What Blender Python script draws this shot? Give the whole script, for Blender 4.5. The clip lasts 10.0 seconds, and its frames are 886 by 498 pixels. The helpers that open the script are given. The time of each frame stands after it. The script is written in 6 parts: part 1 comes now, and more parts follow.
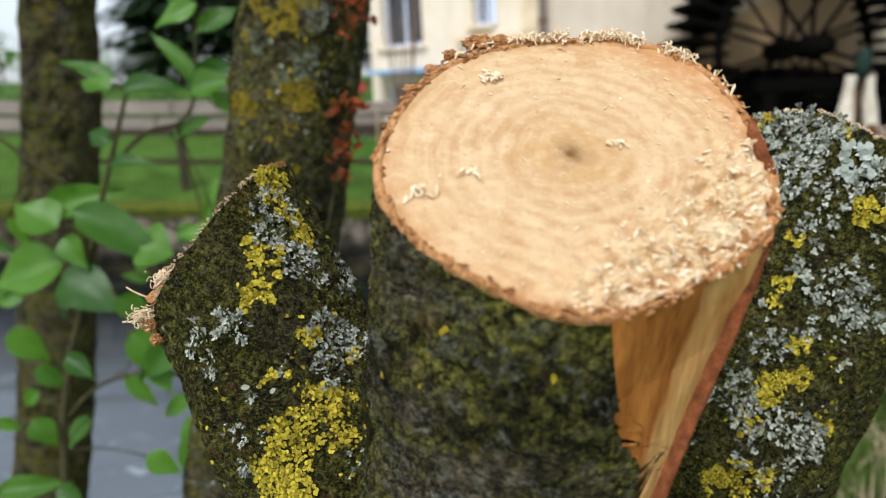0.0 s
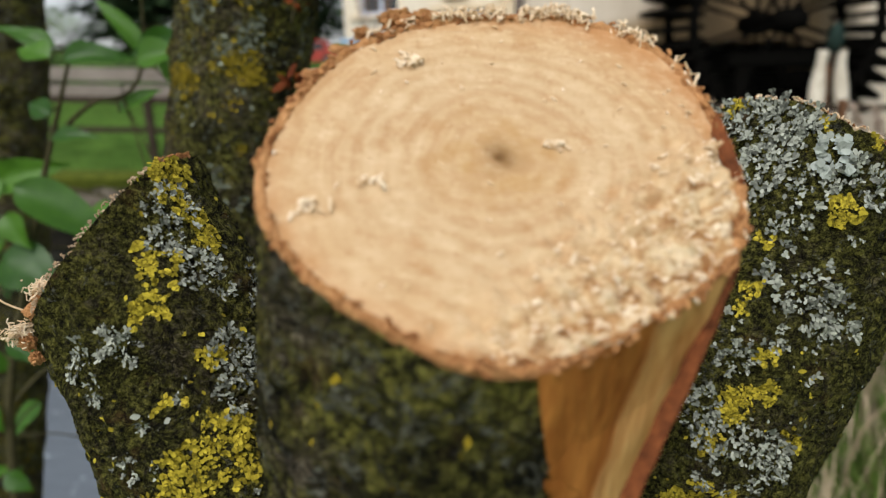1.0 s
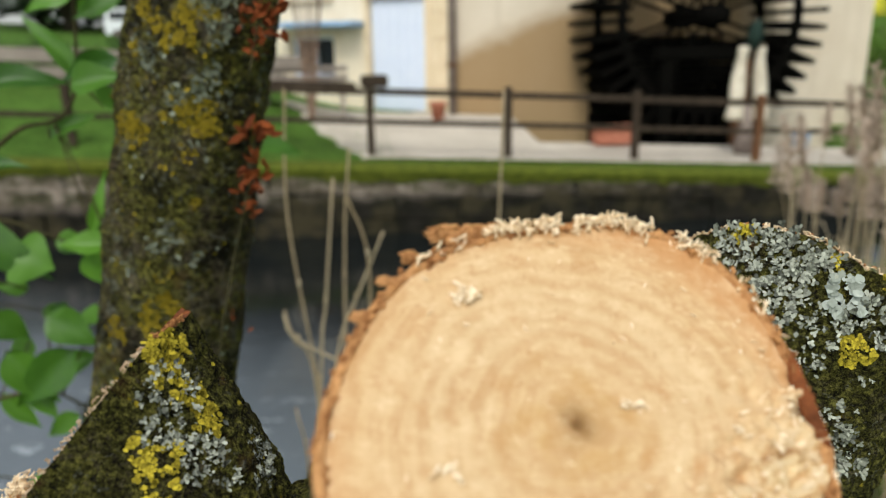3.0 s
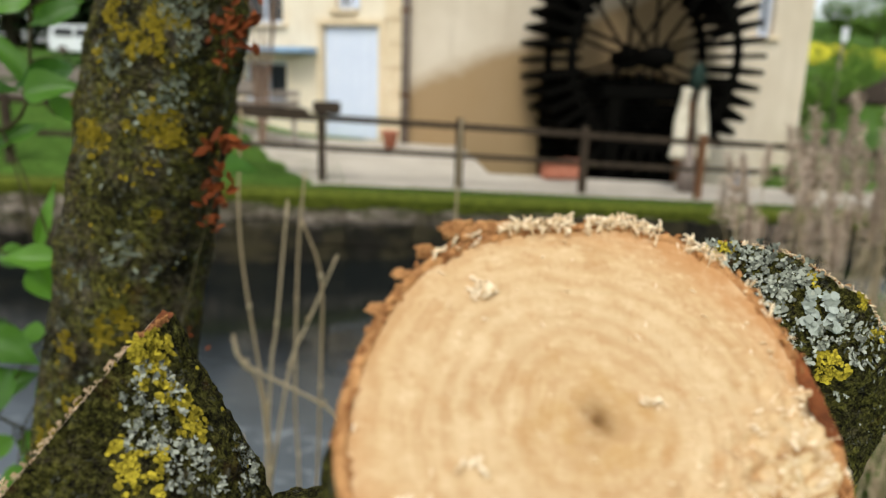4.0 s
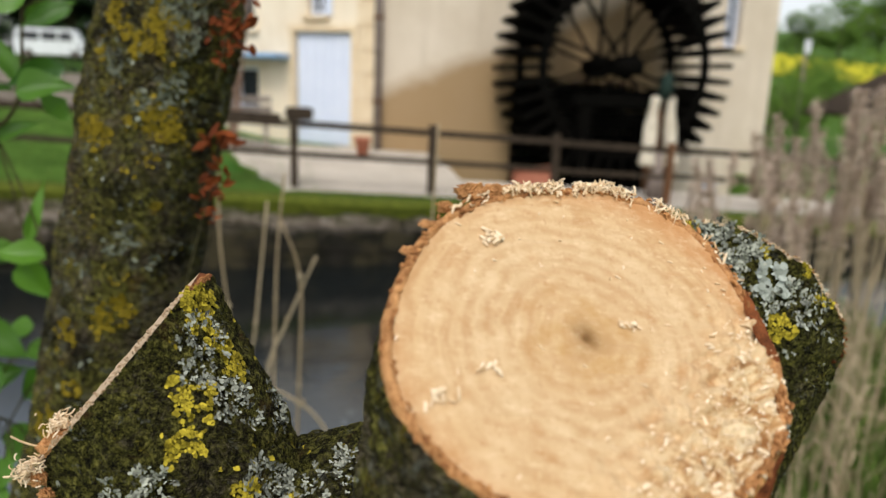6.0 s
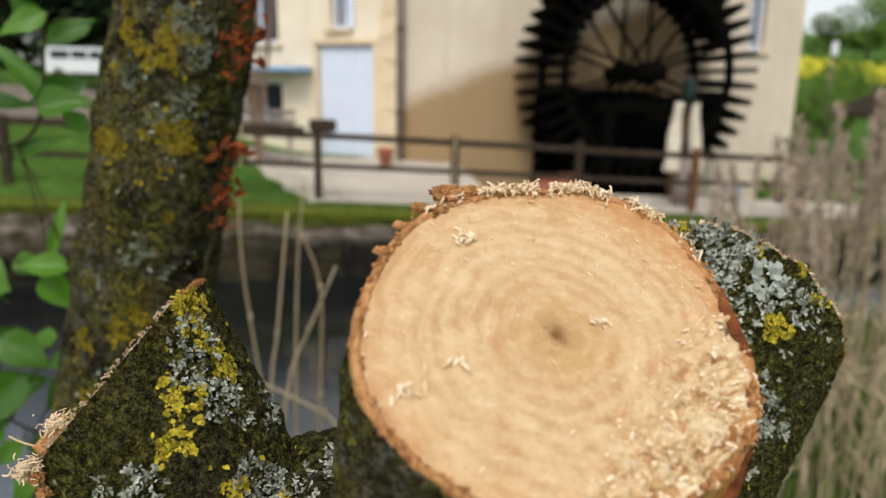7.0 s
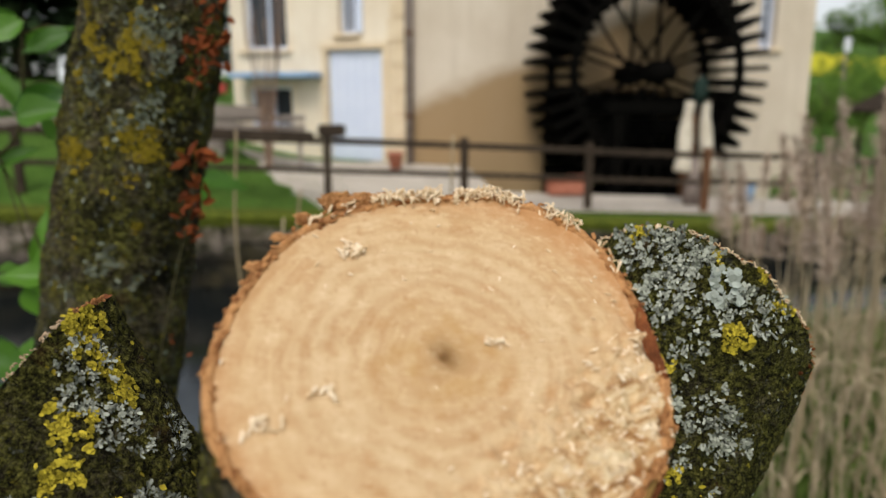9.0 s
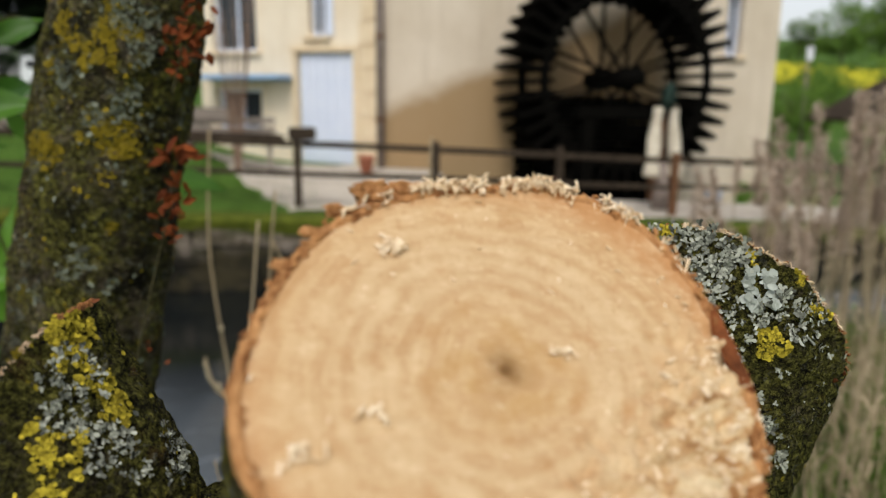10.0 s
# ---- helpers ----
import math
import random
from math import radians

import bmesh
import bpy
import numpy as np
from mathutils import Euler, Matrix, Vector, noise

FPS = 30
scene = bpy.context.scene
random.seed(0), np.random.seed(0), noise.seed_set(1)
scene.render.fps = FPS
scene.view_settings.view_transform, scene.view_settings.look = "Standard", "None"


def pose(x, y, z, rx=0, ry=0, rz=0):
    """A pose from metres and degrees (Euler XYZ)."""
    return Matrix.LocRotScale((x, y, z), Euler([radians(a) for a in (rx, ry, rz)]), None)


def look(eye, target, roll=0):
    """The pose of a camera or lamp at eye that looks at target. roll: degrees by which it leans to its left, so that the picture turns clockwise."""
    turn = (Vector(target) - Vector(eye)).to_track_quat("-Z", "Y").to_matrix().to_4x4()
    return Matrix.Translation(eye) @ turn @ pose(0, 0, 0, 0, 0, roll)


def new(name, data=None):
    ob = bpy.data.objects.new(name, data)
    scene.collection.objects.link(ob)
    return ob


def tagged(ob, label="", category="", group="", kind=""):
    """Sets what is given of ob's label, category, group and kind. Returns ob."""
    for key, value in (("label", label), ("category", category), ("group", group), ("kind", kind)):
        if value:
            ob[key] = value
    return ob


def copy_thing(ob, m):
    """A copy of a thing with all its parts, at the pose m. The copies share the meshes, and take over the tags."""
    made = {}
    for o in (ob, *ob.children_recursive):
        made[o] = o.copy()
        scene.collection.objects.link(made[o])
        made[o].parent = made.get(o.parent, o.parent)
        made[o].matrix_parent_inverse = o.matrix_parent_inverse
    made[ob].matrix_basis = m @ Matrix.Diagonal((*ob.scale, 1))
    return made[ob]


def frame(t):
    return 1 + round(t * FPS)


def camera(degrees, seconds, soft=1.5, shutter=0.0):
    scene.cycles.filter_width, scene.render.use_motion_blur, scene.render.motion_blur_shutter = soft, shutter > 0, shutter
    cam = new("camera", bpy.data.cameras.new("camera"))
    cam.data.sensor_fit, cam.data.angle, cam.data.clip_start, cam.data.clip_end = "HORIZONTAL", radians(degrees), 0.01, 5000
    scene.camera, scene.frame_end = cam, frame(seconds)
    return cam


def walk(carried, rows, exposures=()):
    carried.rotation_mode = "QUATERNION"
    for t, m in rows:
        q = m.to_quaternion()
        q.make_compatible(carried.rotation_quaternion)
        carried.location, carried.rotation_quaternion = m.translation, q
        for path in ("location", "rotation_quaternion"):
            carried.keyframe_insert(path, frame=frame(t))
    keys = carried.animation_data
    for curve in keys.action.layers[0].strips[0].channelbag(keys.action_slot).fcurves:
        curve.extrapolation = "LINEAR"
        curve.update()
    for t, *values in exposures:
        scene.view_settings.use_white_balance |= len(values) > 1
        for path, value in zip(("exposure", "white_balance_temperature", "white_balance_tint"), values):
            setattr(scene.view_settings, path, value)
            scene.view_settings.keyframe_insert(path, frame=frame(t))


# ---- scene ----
cam = camera(62.4, 10.0, 1.15)
PATH = [
    (0, (-0.0005, -0.0010, 1.3000), (-0.0122, 1.9530, 0.8751), -2.77),
    (0.5, (0.0176, 0.0000, 1.3011), (-0.0204, 1.9480, 0.8514), -2.47),
    (1, (0.0157, 0.0340, 1.3032), (0.0691, 1.9690, 0.7990), -2.09),
    (1.5, (0.0163, 0.0450, 1.3362), (0.1238, 1.9670, 0.7903), -1.80),
    (2, (0.0086, 0.0480, 1.3416), (0.1502, 1.9840, 0.8601), -1.57),
    (2.2, (0.0065, 0.0480, 1.3397), (0.1681, 1.9830, 0.8572), -1.37),
    (3.3, (-0.0146, 0.0740, 1.3587), (0.2454, 1.9770, 0.7994), -0.38),
    (3.5, (-0.0177, 0.0760, 1.3579), (0.2626, 1.9890, 0.8446), 0.04),
    (4, (-0.0232, 0.0690, 1.3472), (0.3574, 1.9770, 0.8790), 1.58),
    (4.5, (-0.0160, 0.0540, 1.3518), (0.3630, 1.9470, 0.8307), 1.36),
    (5, (-0.0220, 0.0510, 1.3501), (0.4222, 1.9250, 0.8118), 2.08),
    (5.5, (-0.0371, 0.0430, 1.3498), (0.4572, 1.9100, 0.8311), 2.61),
    (6, (-0.0415, 0.0350, 1.3420), (0.4143, 1.9300, 0.8952), 2.11),
    (7.5, (-0.0165, 0.0260, 1.3408), (0.3543, 1.9450, 0.9172), 0.49),
    (8, (-0.0043, 0.0250, 1.3442), (0.3534, 1.9460, 0.9192), 0.29),
    (8.5, (-0.0014, 0.0270, 1.3431), (0.3616, 1.9490, 0.9249), 0.09),
    (9, (0.0045, 0.0390, 1.3398), (0.3606, 1.9620, 0.9249), -0.01),
    (9.5, (-0.0008, 0.0550, 1.3350), (0.3975, 1.9710, 0.9221), 0.40),
    (10, (-0.0088, 0.0640, 1.3334), (0.4280, 1.9740, 0.9296), 0.52),
]
walk(cam, [(t, look(eye, target, roll)) for t, eye, target, roll in PATH], [(0.0, 0.6, 6000, 10), (0.9, 0.38, 6200, 10), (1.5, -0.06, 6500, 11), (2.0, 0.2, 6500, 10), (3.5, 0.48, 6350, 4), (4.5, 0.4, 6500, 8), (6.0, 0.4, 6450, 10), (8.0, 0.25, 6450, 10), (10.0, 0.2, 6500, 10)])
cam.data.dof.use_dof = True
cam.data.dof.focus_distance = 0.252
cam.data.dof.aperture_fstop = 10.3

# ---- world and sun: bright overcast sky ----
world = bpy.data.worlds.new("sky")
scene.world = world
world.use_nodes = True
wn = world.node_tree
sky = wn.nodes.new("ShaderNodeTexSky")
sky.sky_type = "NISHITA"
sky.sun_disc = False
sky.sun_elevation, sky.sun_rotation = radians(51), radians(200)
sky.dust_density, sky.air_density, sky.ozone_density = 2.0, 1.0, 0.6
pale = wn.nodes.new("ShaderNodeHueSaturation")
pale.inputs["Saturation"].default_value = 0.28
wn.links.new(sky.outputs[0], pale.inputs["Color"])
wn.links.new(pale.outputs[0], wn.nodes["Background"].inputs["Color"])
wn.nodes["Background"].inputs["Strength"].default_value = 0.14
sun = new("sun", bpy.data.lights.new("sun", "SUN"))
sun.data.energy, sun.data.angle, sun.data.color = 1.35, radians(16), (1.0, 0.95, 0.87)
sun.matrix_basis = look((-2.2, -6, 8), (0, 0, 0))


# ---- material helpers ----
def material(name, rough=0.8, metal=0.0):
    m = bpy.data.materials.new(name)
    m.use_nodes = True
    b = m.node_tree.nodes["Principled BSDF"]
    b.inputs["Roughness"].default_value = rough
    b.inputs["Metallic"].default_value = metal
    b.inputs["Specular IOR Level"].default_value = 0.10 if rough > 0.5 else 0.4
    return m


def link(m, a, b):
    m.node_tree.links.new(a, b)


def coords(m, scale=(1, 1, 1)):
    n = m.node_tree.nodes
    tc = n.new("ShaderNodeTexCoord")
    mp = n.new("ShaderNodeMapping")
    mp.inputs["Scale"].default_value = scale
    link(m, tc.outputs["Object"], mp.inputs["Vector"])
    return mp.outputs["Vector"]


def noise_tex(m, vec, scale, detail=6.0, rough=0.6, distort=0.0):
    t = m.node_tree.nodes.new("ShaderNodeTexNoise")
    t.inputs["Scale"].default_value = scale
    t.inputs["Detail"].default_value = detail
    t.inputs["Roughness"].default_value = rough
    t.inputs["Distortion"].default_value = distort
    link(m, vec, t.inputs["Vector"])
    return t.outputs["Fac"]


def ramp(m, fac, stops):
    r = m.node_tree.nodes.new("ShaderNodeValToRGB")
    e = r.color_ramp.elements
    while len(e) < len(stops):
        e.new(0.5)
    for el, (p, c) in zip(e, stops):
        el.position = p
        el.color = (c, c, c, 1) if isinstance(c, (int, float)) else (*c, 1)
    link(m, fac, r.inputs["Fac"])
    return r.outputs["Color"]


def blend(m, fac, a, b, mode="MIX"):
    x = m.node_tree.nodes.new("ShaderNodeMix")
    x.data_type, x.blend_type = "RGBA", mode
    for sock, v in ((x.inputs["Factor"], fac), (x.inputs["A"], a), (x.inputs["B"], b)):
        if isinstance(v, tuple):
            sock.default_value = (*v, 1)
        elif isinstance(v, (int, float)):
            sock.default_value = v
        else:
            link(m, v, sock)
    return x.outputs["Result"]


def calc(m, op, a, b=0.0):
    x = m.node_tree.nodes.new("ShaderNodeMath")
    x.operation = op
    for sock, v in zip(x.inputs, (a, b)):
        if isinstance(v, (int, float)):
            sock.default_value = v
        else:
            link(m, v, sock)
    return x.outputs[0]


def finish(m, color, height=None, depth=0.001, strength=0.6, rough=None):
    b = m.node_tree.nodes["Principled BSDF"]
    link(m, color, b.inputs["Base Color"])
    if rough is not None:
        link(m, rough, b.inputs["Roughness"])
    if height is not None:
        k = m.node_tree.nodes.new("ShaderNodeBump")
        k.inputs["Distance"].default_value = depth
        k.inputs["Strength"].default_value = strength
        link(m, height, k.inputs["Height"])
        link(m, k.outputs["Normal"], b.inputs["Normal"])
    return m


def mottled(name, dark, light, scale, rough=0.85, depth=0.01, fine=8.0, stretch=(1, 1, 1)):
    """A plain natural surface: two scales of noise in colour and relief."""
    m = material(name, rough)
    v = coords(m, stretch)
    a, b = noise_tex(m, v, scale), noise_tex(m, v, scale * fine)
    f = calc(m, "ADD", calc(m, "MULTIPLY", a, 0.65), calc(m, "MULTIPLY", b, 0.35))
    return finish(m, ramp(m, f, [(0.32, dark), (0.68, light)]), f, depth)


def varied(name, dark, light, rough=0.6, scale=40.0, translucent=0.0, spread=0.6):
    """Colour that differs from piece to piece, with a fine mottling."""
    m = material(name, rough)
    info = m.node_tree.nodes.new("ShaderNodeObjectInfo")
    geo = m.node_tree.nodes.new("ShaderNodeNewGeometry")
    f = calc(m, "FRACT", calc(m, "ADD", info.outputs["Random"], geo.outputs["Random Per Island"]))
    v = coords(m)
    n = noise_tex(m, v, scale)
    f = calc(m, "ADD", calc(m, "MULTIPLY", f, spread), calc(m, "MULTIPLY", n, 1 - spread))
    c = ramp(m, f, [(0.1, dark), (0.9, light)])
    b = m.node_tree.nodes["Principled BSDF"]
    if translucent:
        b.inputs["Subsurface Weight"].default_value = 0.0
        b.inputs["Transmission Weight"].default_value = 0.0
        out = m.node_tree.nodes["Material Output"]
        tr = m.node_tree.nodes.new("ShaderNodeBsdfTranslucent")
        mix = m.node_tree.nodes.new("ShaderNodeMixShader")
        mix.inputs[0].default_value = translucent
        link(m, c, tr.inputs["Color"])
        link(m, b.outputs[0], mix.inputs[1])
        link(m, tr.outputs[0], mix.inputs[2])
        link(m, mix.outputs[0], out.inputs["Surface"])
    return finish(m, c, n, 0.0008, 0.4)


def bark_material(name, size=1.0, green=0.5, lichen=0.5, tone=1.0, soot=0.0, grey=0.5):
    """Dark furrowed bark under olive algae, with cracks, crusts of grey and specks of yellow."""
    m = material(name, 0.9)
    v = coords(m, (1 / size, 1 / size, 1 / size))
    flat = coords(m, (1 / size, 1 / size, 1.35 / size))
    grain = noise_tex(m, flat, 380, 12, 0.82)

    def t(r, g, b):
        return (r * tone, g * tone, b * tone)
    base = ramp(m, grain, [(0.41, (0.003, 0.0025, 0.002)), (0.48, t(0.026, 0.020, 0.012)), (0.56, t(0.11, 0.088, 0.056)), (0.64, t(0.30, 0.25, 0.175))])
    algae = ramp(m, noise_tex(m, v, 430, 12, 0.85), [(0.43, (0.004, 0.004, 0.001)), (0.5, t(0.058, 0.056, 0.010)), (0.58, t(0.20, 0.185, 0.036)), (0.66, t(0.34, 0.31, 0.09))])
    gmask = ramp(m, noise_tex(m, v, 34, 9, 0.7), [(0.54 - 0.16 * green, 0.0), (0.62 - 0.08 * green, 0.9)])
    c = blend(m, gmask, base, algae)
    bare = ramp(m, noise_tex(m, flat, 26, 10, 0.75, 0.4), [(0.66 - 0.14 * grey, 0.0), (0.74 - 0.14 * grey, 0.75)])
    c = blend(m, bare, c, ramp(m, noise_tex(m, flat, 300, 8, 0.75), [(0.40, t(0.016, 0.012, 0.008)), (0.52, t(0.10, 0.078, 0.055)), (0.64, t(0.25, 0.205, 0.155))]))
    red = ramp(m, noise_tex(m, v, 65, 6, 0.6, 0.5), [(0.60, 0.0), (0.72, 0.6)])
    c = blend(m, red, c, (0.15, 0.066, 0.028))
    if soot:
        c = blend(m, ramp(m, noise_tex(m, v, 42, 8, 0.7), [(0.50 - 0.12 * soot, 0.0), (0.62 - 0.1 * soot, 0.85)]), c, (0.006, 0.0055, 0.004))
    crust = ramp(m, noise_tex(m, flat, 120, 12, 0.78, 0.6), [(0.60 - 0.05 * lichen, 0.0), (0.65 - 0.05 * lichen, 0.85)])
    c = blend(m, crust, c, ramp(m, noise_tex(m, v, 900, 4), [(0.38, (0.07, 0.07, 0.05)), (0.62, (0.37, 0.37, 0.29))]))
    specks = ramp(m, noise_tex(m, v, 105, 10, 0.75, 0.6), [(0.65 - 0.04 * lichen, 0.0), (0.68 - 0.04 * lichen, 0.9)])
    c = blend(m, specks, c, ramp(m, noise_tex(m, v, 800, 4), [(0.38, (0.10, 0.075, 0.006)), (0.62, (0.38, 0.29, 0.025))]))
    crack = calc(m, "ABSOLUTE", calc(m, "SUBTRACT", noise_tex(m, flat, 58, 6, 0.65, 1.6), 0.5))
    line = ramp(m, crack, [(0.005, 0.0), (0.026, 1.0)])
    split = calc(m, "ABSOLUTE", calc(m, "SUBTRACT", noise_tex(m, coords(m, (1 / size, 1 / size, 2.6 / size)), 190, 4, 0.6, 0.9), 0.5))
    split = ramp(m, split, [(0.004, 0.0), (0.028, 1.0)])
    deep = calc(m, "MULTIPLY", line, calc(m, "ADD", calc(m, "MULTIPLY", split, 0.6), 0.4))
    # cracks also blackened in colour, deepening the shade of their relief
    c = blend(m, calc(m, "MULTIPLY", calc(m, "SUBTRACT", 1.0, deep), 0.85), c, (0.004, 0.0035, 0.0025))
    h = calc(m, "ADD", grain, calc(m, "MULTIPLY", crust, 0.2))
    h = calc(m, "ADD", h, calc(m, "MULTIPLY", deep, 0.6))
    return finish(m, c, h, 0.0060 * size, 1.0)


BARK = bark_material("mossy_bark", 1.0, 1.7, 0.5, 1.75, 0.0, 0.35)
BARK_NEAR = bark_material("green_bark", 1.3, 1.2, 1.5, 2.6, 0.30, 0.8)
BARK_TRUNK = bark_material("trunk_bark", 1.7, 1.0, 1.2, 2.45, 0.08, 0.9)

WOOD = material("sawn_wood", 0.75)
v_ = coords(WOOD)
sep = WOOD.node_tree.nodes.new("ShaderNodeSeparateXYZ")
warp = noise_tex(WOOD, v_, 45, 3)
shift = WOOD.node_tree.nodes.new("ShaderNodeVectorMath")
shift.inputs[1].default_value = (0.003, -0.0041, 0)
link(WOOD, v_, shift.inputs[0])
link(WOOD, shift.outputs[0], sep.inputs[0])
r_ = calc(WOOD, "SQRT", calc(WOOD, "ADD", calc(WOOD, "POWER", sep.outputs[0], 2.0), calc(WOOD, "POWER", calc(WOOD, "MULTIPLY", sep.outputs[1], 1.05), 2.0)))
r_ = calc(WOOD, "ADD", r_, calc(WOOD, "MULTIPLY", calc(WOOD, "SUBTRACT", warp, 0.5), 0.010))
ring_wave = calc(WOOD, "ADD", calc(WOOD, "MULTIPLY", calc(WOOD, "SINE", calc(WOOD, "MULTIPLY", r_, 1300.0)), 0.5), 0.5)
slow_wave = noise_tex(WOOD, v_, 85, 8, 0.7)
radial = ramp(WOOD, r_, [(0.0, (0.16, 0.085, 0.03)), (0.0026, (0.36, 0.21, 0.085)), (0.006, (0.53, 0.34, 0.17)), (0.028, (0.60, 0.425, 0.240)), (0.044, (0.58, 0.385, 0.200)), (0.052, (0.50, 0.26, 0.11))])
wc = blend(WOOD, calc(WOOD, "MULTIPLY", calc(WOOD, "MULTIPLY", ring_wave, ramp(WOOD, noise_tex(WOOD, v_, 35, 4), [(0.35, 0.1), (0.65, 1.0)])), 0.55), radial, (0.40, 0.205, 0.075))
wc = blend(WOOD, ramp(WOOD, slow_wave, [(0.46, 0.0), (0.66, 0.5)]), wc, (0.74, 0.56, 0.34))
wc = blend(WOOD, ramp(WOOD, noise_tex(WOOD, v_, 130, 6, 0.7), [(0.52, 0.0), (0.70, 0.6)]), wc, (0.44, 0.225, 0.085))
thin_wave = calc(WOOD, "ADD", calc(WOOD, "MULTIPLY", calc(WOOD, "SINE", calc(WOOD, "MULTIPLY", r_, 3300.0)), 0.5), 0.5)
wc = blend(WOOD, calc(WOOD, "MULTIPLY", calc(WOOD, "MULTIPLY", thin_wave, ramp(WOOD, noise_tex(WOOD, v_, 60, 5), [(0.45, 0.0), (0.65, 1.0)])), 0.22), wc, (0.40, 0.20, 0.075))
wc = blend(WOOD, ramp(WOOD, noise_tex(WOOD, coords(WOOD, (1.0, 2.2, 1.0)), 210, 8, 0.75), [(0.53, 0.0), (0.68, 0.42)]), wc, (0.82, 0.65, 0.42))
wc = blend(WOOD, ramp(WOOD, noise_tex(WOOD, coords(WOOD, (2.0, 1.0, 1.0)), 330, 8, 0.75), [(0.56, 0.0), (0.70, 0.55)]), wc, (0.36, 0.17, 0.06))
# yellow-brown halo round the pith, torn and pitted corner towards the split
wc = blend(WOOD, calc(WOOD, "MULTIPLY", ramp(WOOD, r_, [(0.003, 0.0), (0.007, 0.5), (0.013, 0.35), (0.018, 0.0)]), ramp(WOOD, noise_tex(WOOD, v_, 120, 4), [(0.42, 0.0), (0.58, 1.0)])), wc, (0.46, 0.27, 0.09))
t_sep = WOOD.node_tree.nodes.new("ShaderNodeSeparateXYZ")
link(WOOD, v_, t_sep.inputs[0])
slant = calc(WOOD, "SUBTRACT", calc(WOOD, "MULTIPLY", t_sep.outputs[0], 0.75), calc(WOOD, "MULTIPLY", t_sep.outputs[1], 0.8))
slant = calc(WOOD, "ADD", slant, calc(WOOD, "MULTIPLY", calc(WOOD, "SUBTRACT", noise_tex(WOOD, v_, 90, 4), 0.5), 0.020))
ragged = ramp(WOOD, calc(WOOD, "MULTIPLY", slant, 10.0), [(0.21, 0.0), (0.36, 1.0)])
fluff = noise_tex(WOOD, coords(WOOD, (1.0, 1.4, 1.0)), 125, 7, 0.68, 0.8)
wc = blend(WOOD, calc(WOOD, "MULTIPLY", ragged, 0.75), wc, ramp(WOOD, fluff, [(0.39, (0.28, 0.11, 0.03)), (0.46, (0.54, 0.31, 0.13)), (0.53, (0.78, 0.61, 0.36)), (0.68, (0.88, 0.74, 0.51))]))
saw = noise_tex(WOOD, coords(WOOD, (120, 900, 1)), 1.0, 5)
saw = calc(WOOD, "ADD", calc(WOOD, "MULTIPLY", saw, 0.3), calc(WOOD, "MULTIPLY", calc(WOOD, "MULTIPLY", fluff, ragged), 3.0))
finish(WOOD, wc, saw, 0.0018, 0.6)

def split_wood(name):
    """Torn wood: an orange inner strip and a paler outer one, with long fibres."""
    m = material(name, 0.55)
    v = coords(m, (2.2, 2.2, 0.10))
    f = calc(m, "ADD", calc(m, "MULTIPLY", noise_tex(m, v, 45), 0.6), calc(m, "MULTIPLY", noise_tex(m, v, 260), 0.4))
    inner = ramp(m, f, [(0.32, (0.16, 0.040, 0.006)), (0.66, (0.54, 0.22, 0.050))])
    outer = ramp(m, f, [(0.32, (0.40, 0.17, 0.045)), (0.66, (0.74, 0.45, 0.17))])
    p = m.node_tree.nodes.new("ShaderNodeSeparateXYZ")
    link(m, coords(m), p.inputs[0])
    side = calc(m, "SUBTRACT", p.outputs[0], calc(m, "ADD", calc(m, "MULTIPLY", p.outputs[2], 0.23), -0.2260))
    side = calc(m, "ADD", side, calc(m, "MULTIPLY", calc(m, "SUBTRACT", noise_tex(m, v, 120), 0.5), 0.006))
    edge = ramp(m, calc(m, "ADD", calc(m, "MULTIPLY", side, 100.0), 0.5), [(0.44, 0.0), (0.58, 1.0)])
    c = blend(m, edge, inner, outer)
    crease = ramp(m, calc(m, "ABSOLUTE", calc(m, "ADD", side, 0.0004)), [(0.0004, 0.6), (0.0012, 0.0)])
    return finish(m, blend(m, crease, c, (0.20, 0.06, 0.012)), calc(m, "ADD", f, calc(m, "MULTIPLY", edge, 0.5)), 0.0016, 0.8)


SPLIT = split_wood("split_wood")
INNER = mottled("inner_bark", (0.22, 0.08, 0.026), (0.70, 0.38, 0.16), 260, 0.9, 0.002)
REDBARK = mottled("torn_red_bark", (0.04, 0.013, 0.006), (0.28, 0.09, 0.03), 250, 0.8, 0.001)
DUST = varied("sawdust_wood", (0.58, 0.39, 0.20), (0.92, 0.78, 0.57), 0.8, 300)
FRAY = varied("weathered_fibre", (0.30, 0.19, 0.10), (0.58, 0.44, 0.30), 0.9, 300)
CRUMB = varied("bark_crumb", (0.16, 0.055, 0.018), (0.52, 0.26, 0.10), 0.9, 300)
YELLOW = varied("yellow_lichen", (0.05, 0.038, 0.003), (0.66, 0.53, 0.05), 0.85, 450, 0.0, 0.55)
# near-black lobes put the shadow gaps between pale ones into the colour
GREY = varied("grey_lichen", (0.008, 0.008, 0.005), (0.50, 0.52, 0.42), 0.9, 700, 0.0, 0.66)
PALE = varied("pale_lichen", (0.22, 0.24, 0.20), (0.46, 0.50, 0.44), 0.9, 700, 0.0, 0.5)
# the same two lichens with a dimmer light put into their colour
DULL_YELLOW = varied("dim_yellow_lichen", (0.06, 0.05, 0.006), (0.36, 0.26, 0.02), 0.9, 500, 0.0, 0.5)
DULL_GREY = varied("dim_grey_lichen", (0.05, 0.055, 0.035), (0.25, 0.27, 0.20), 0.9, 500, 0.0, 0.5)


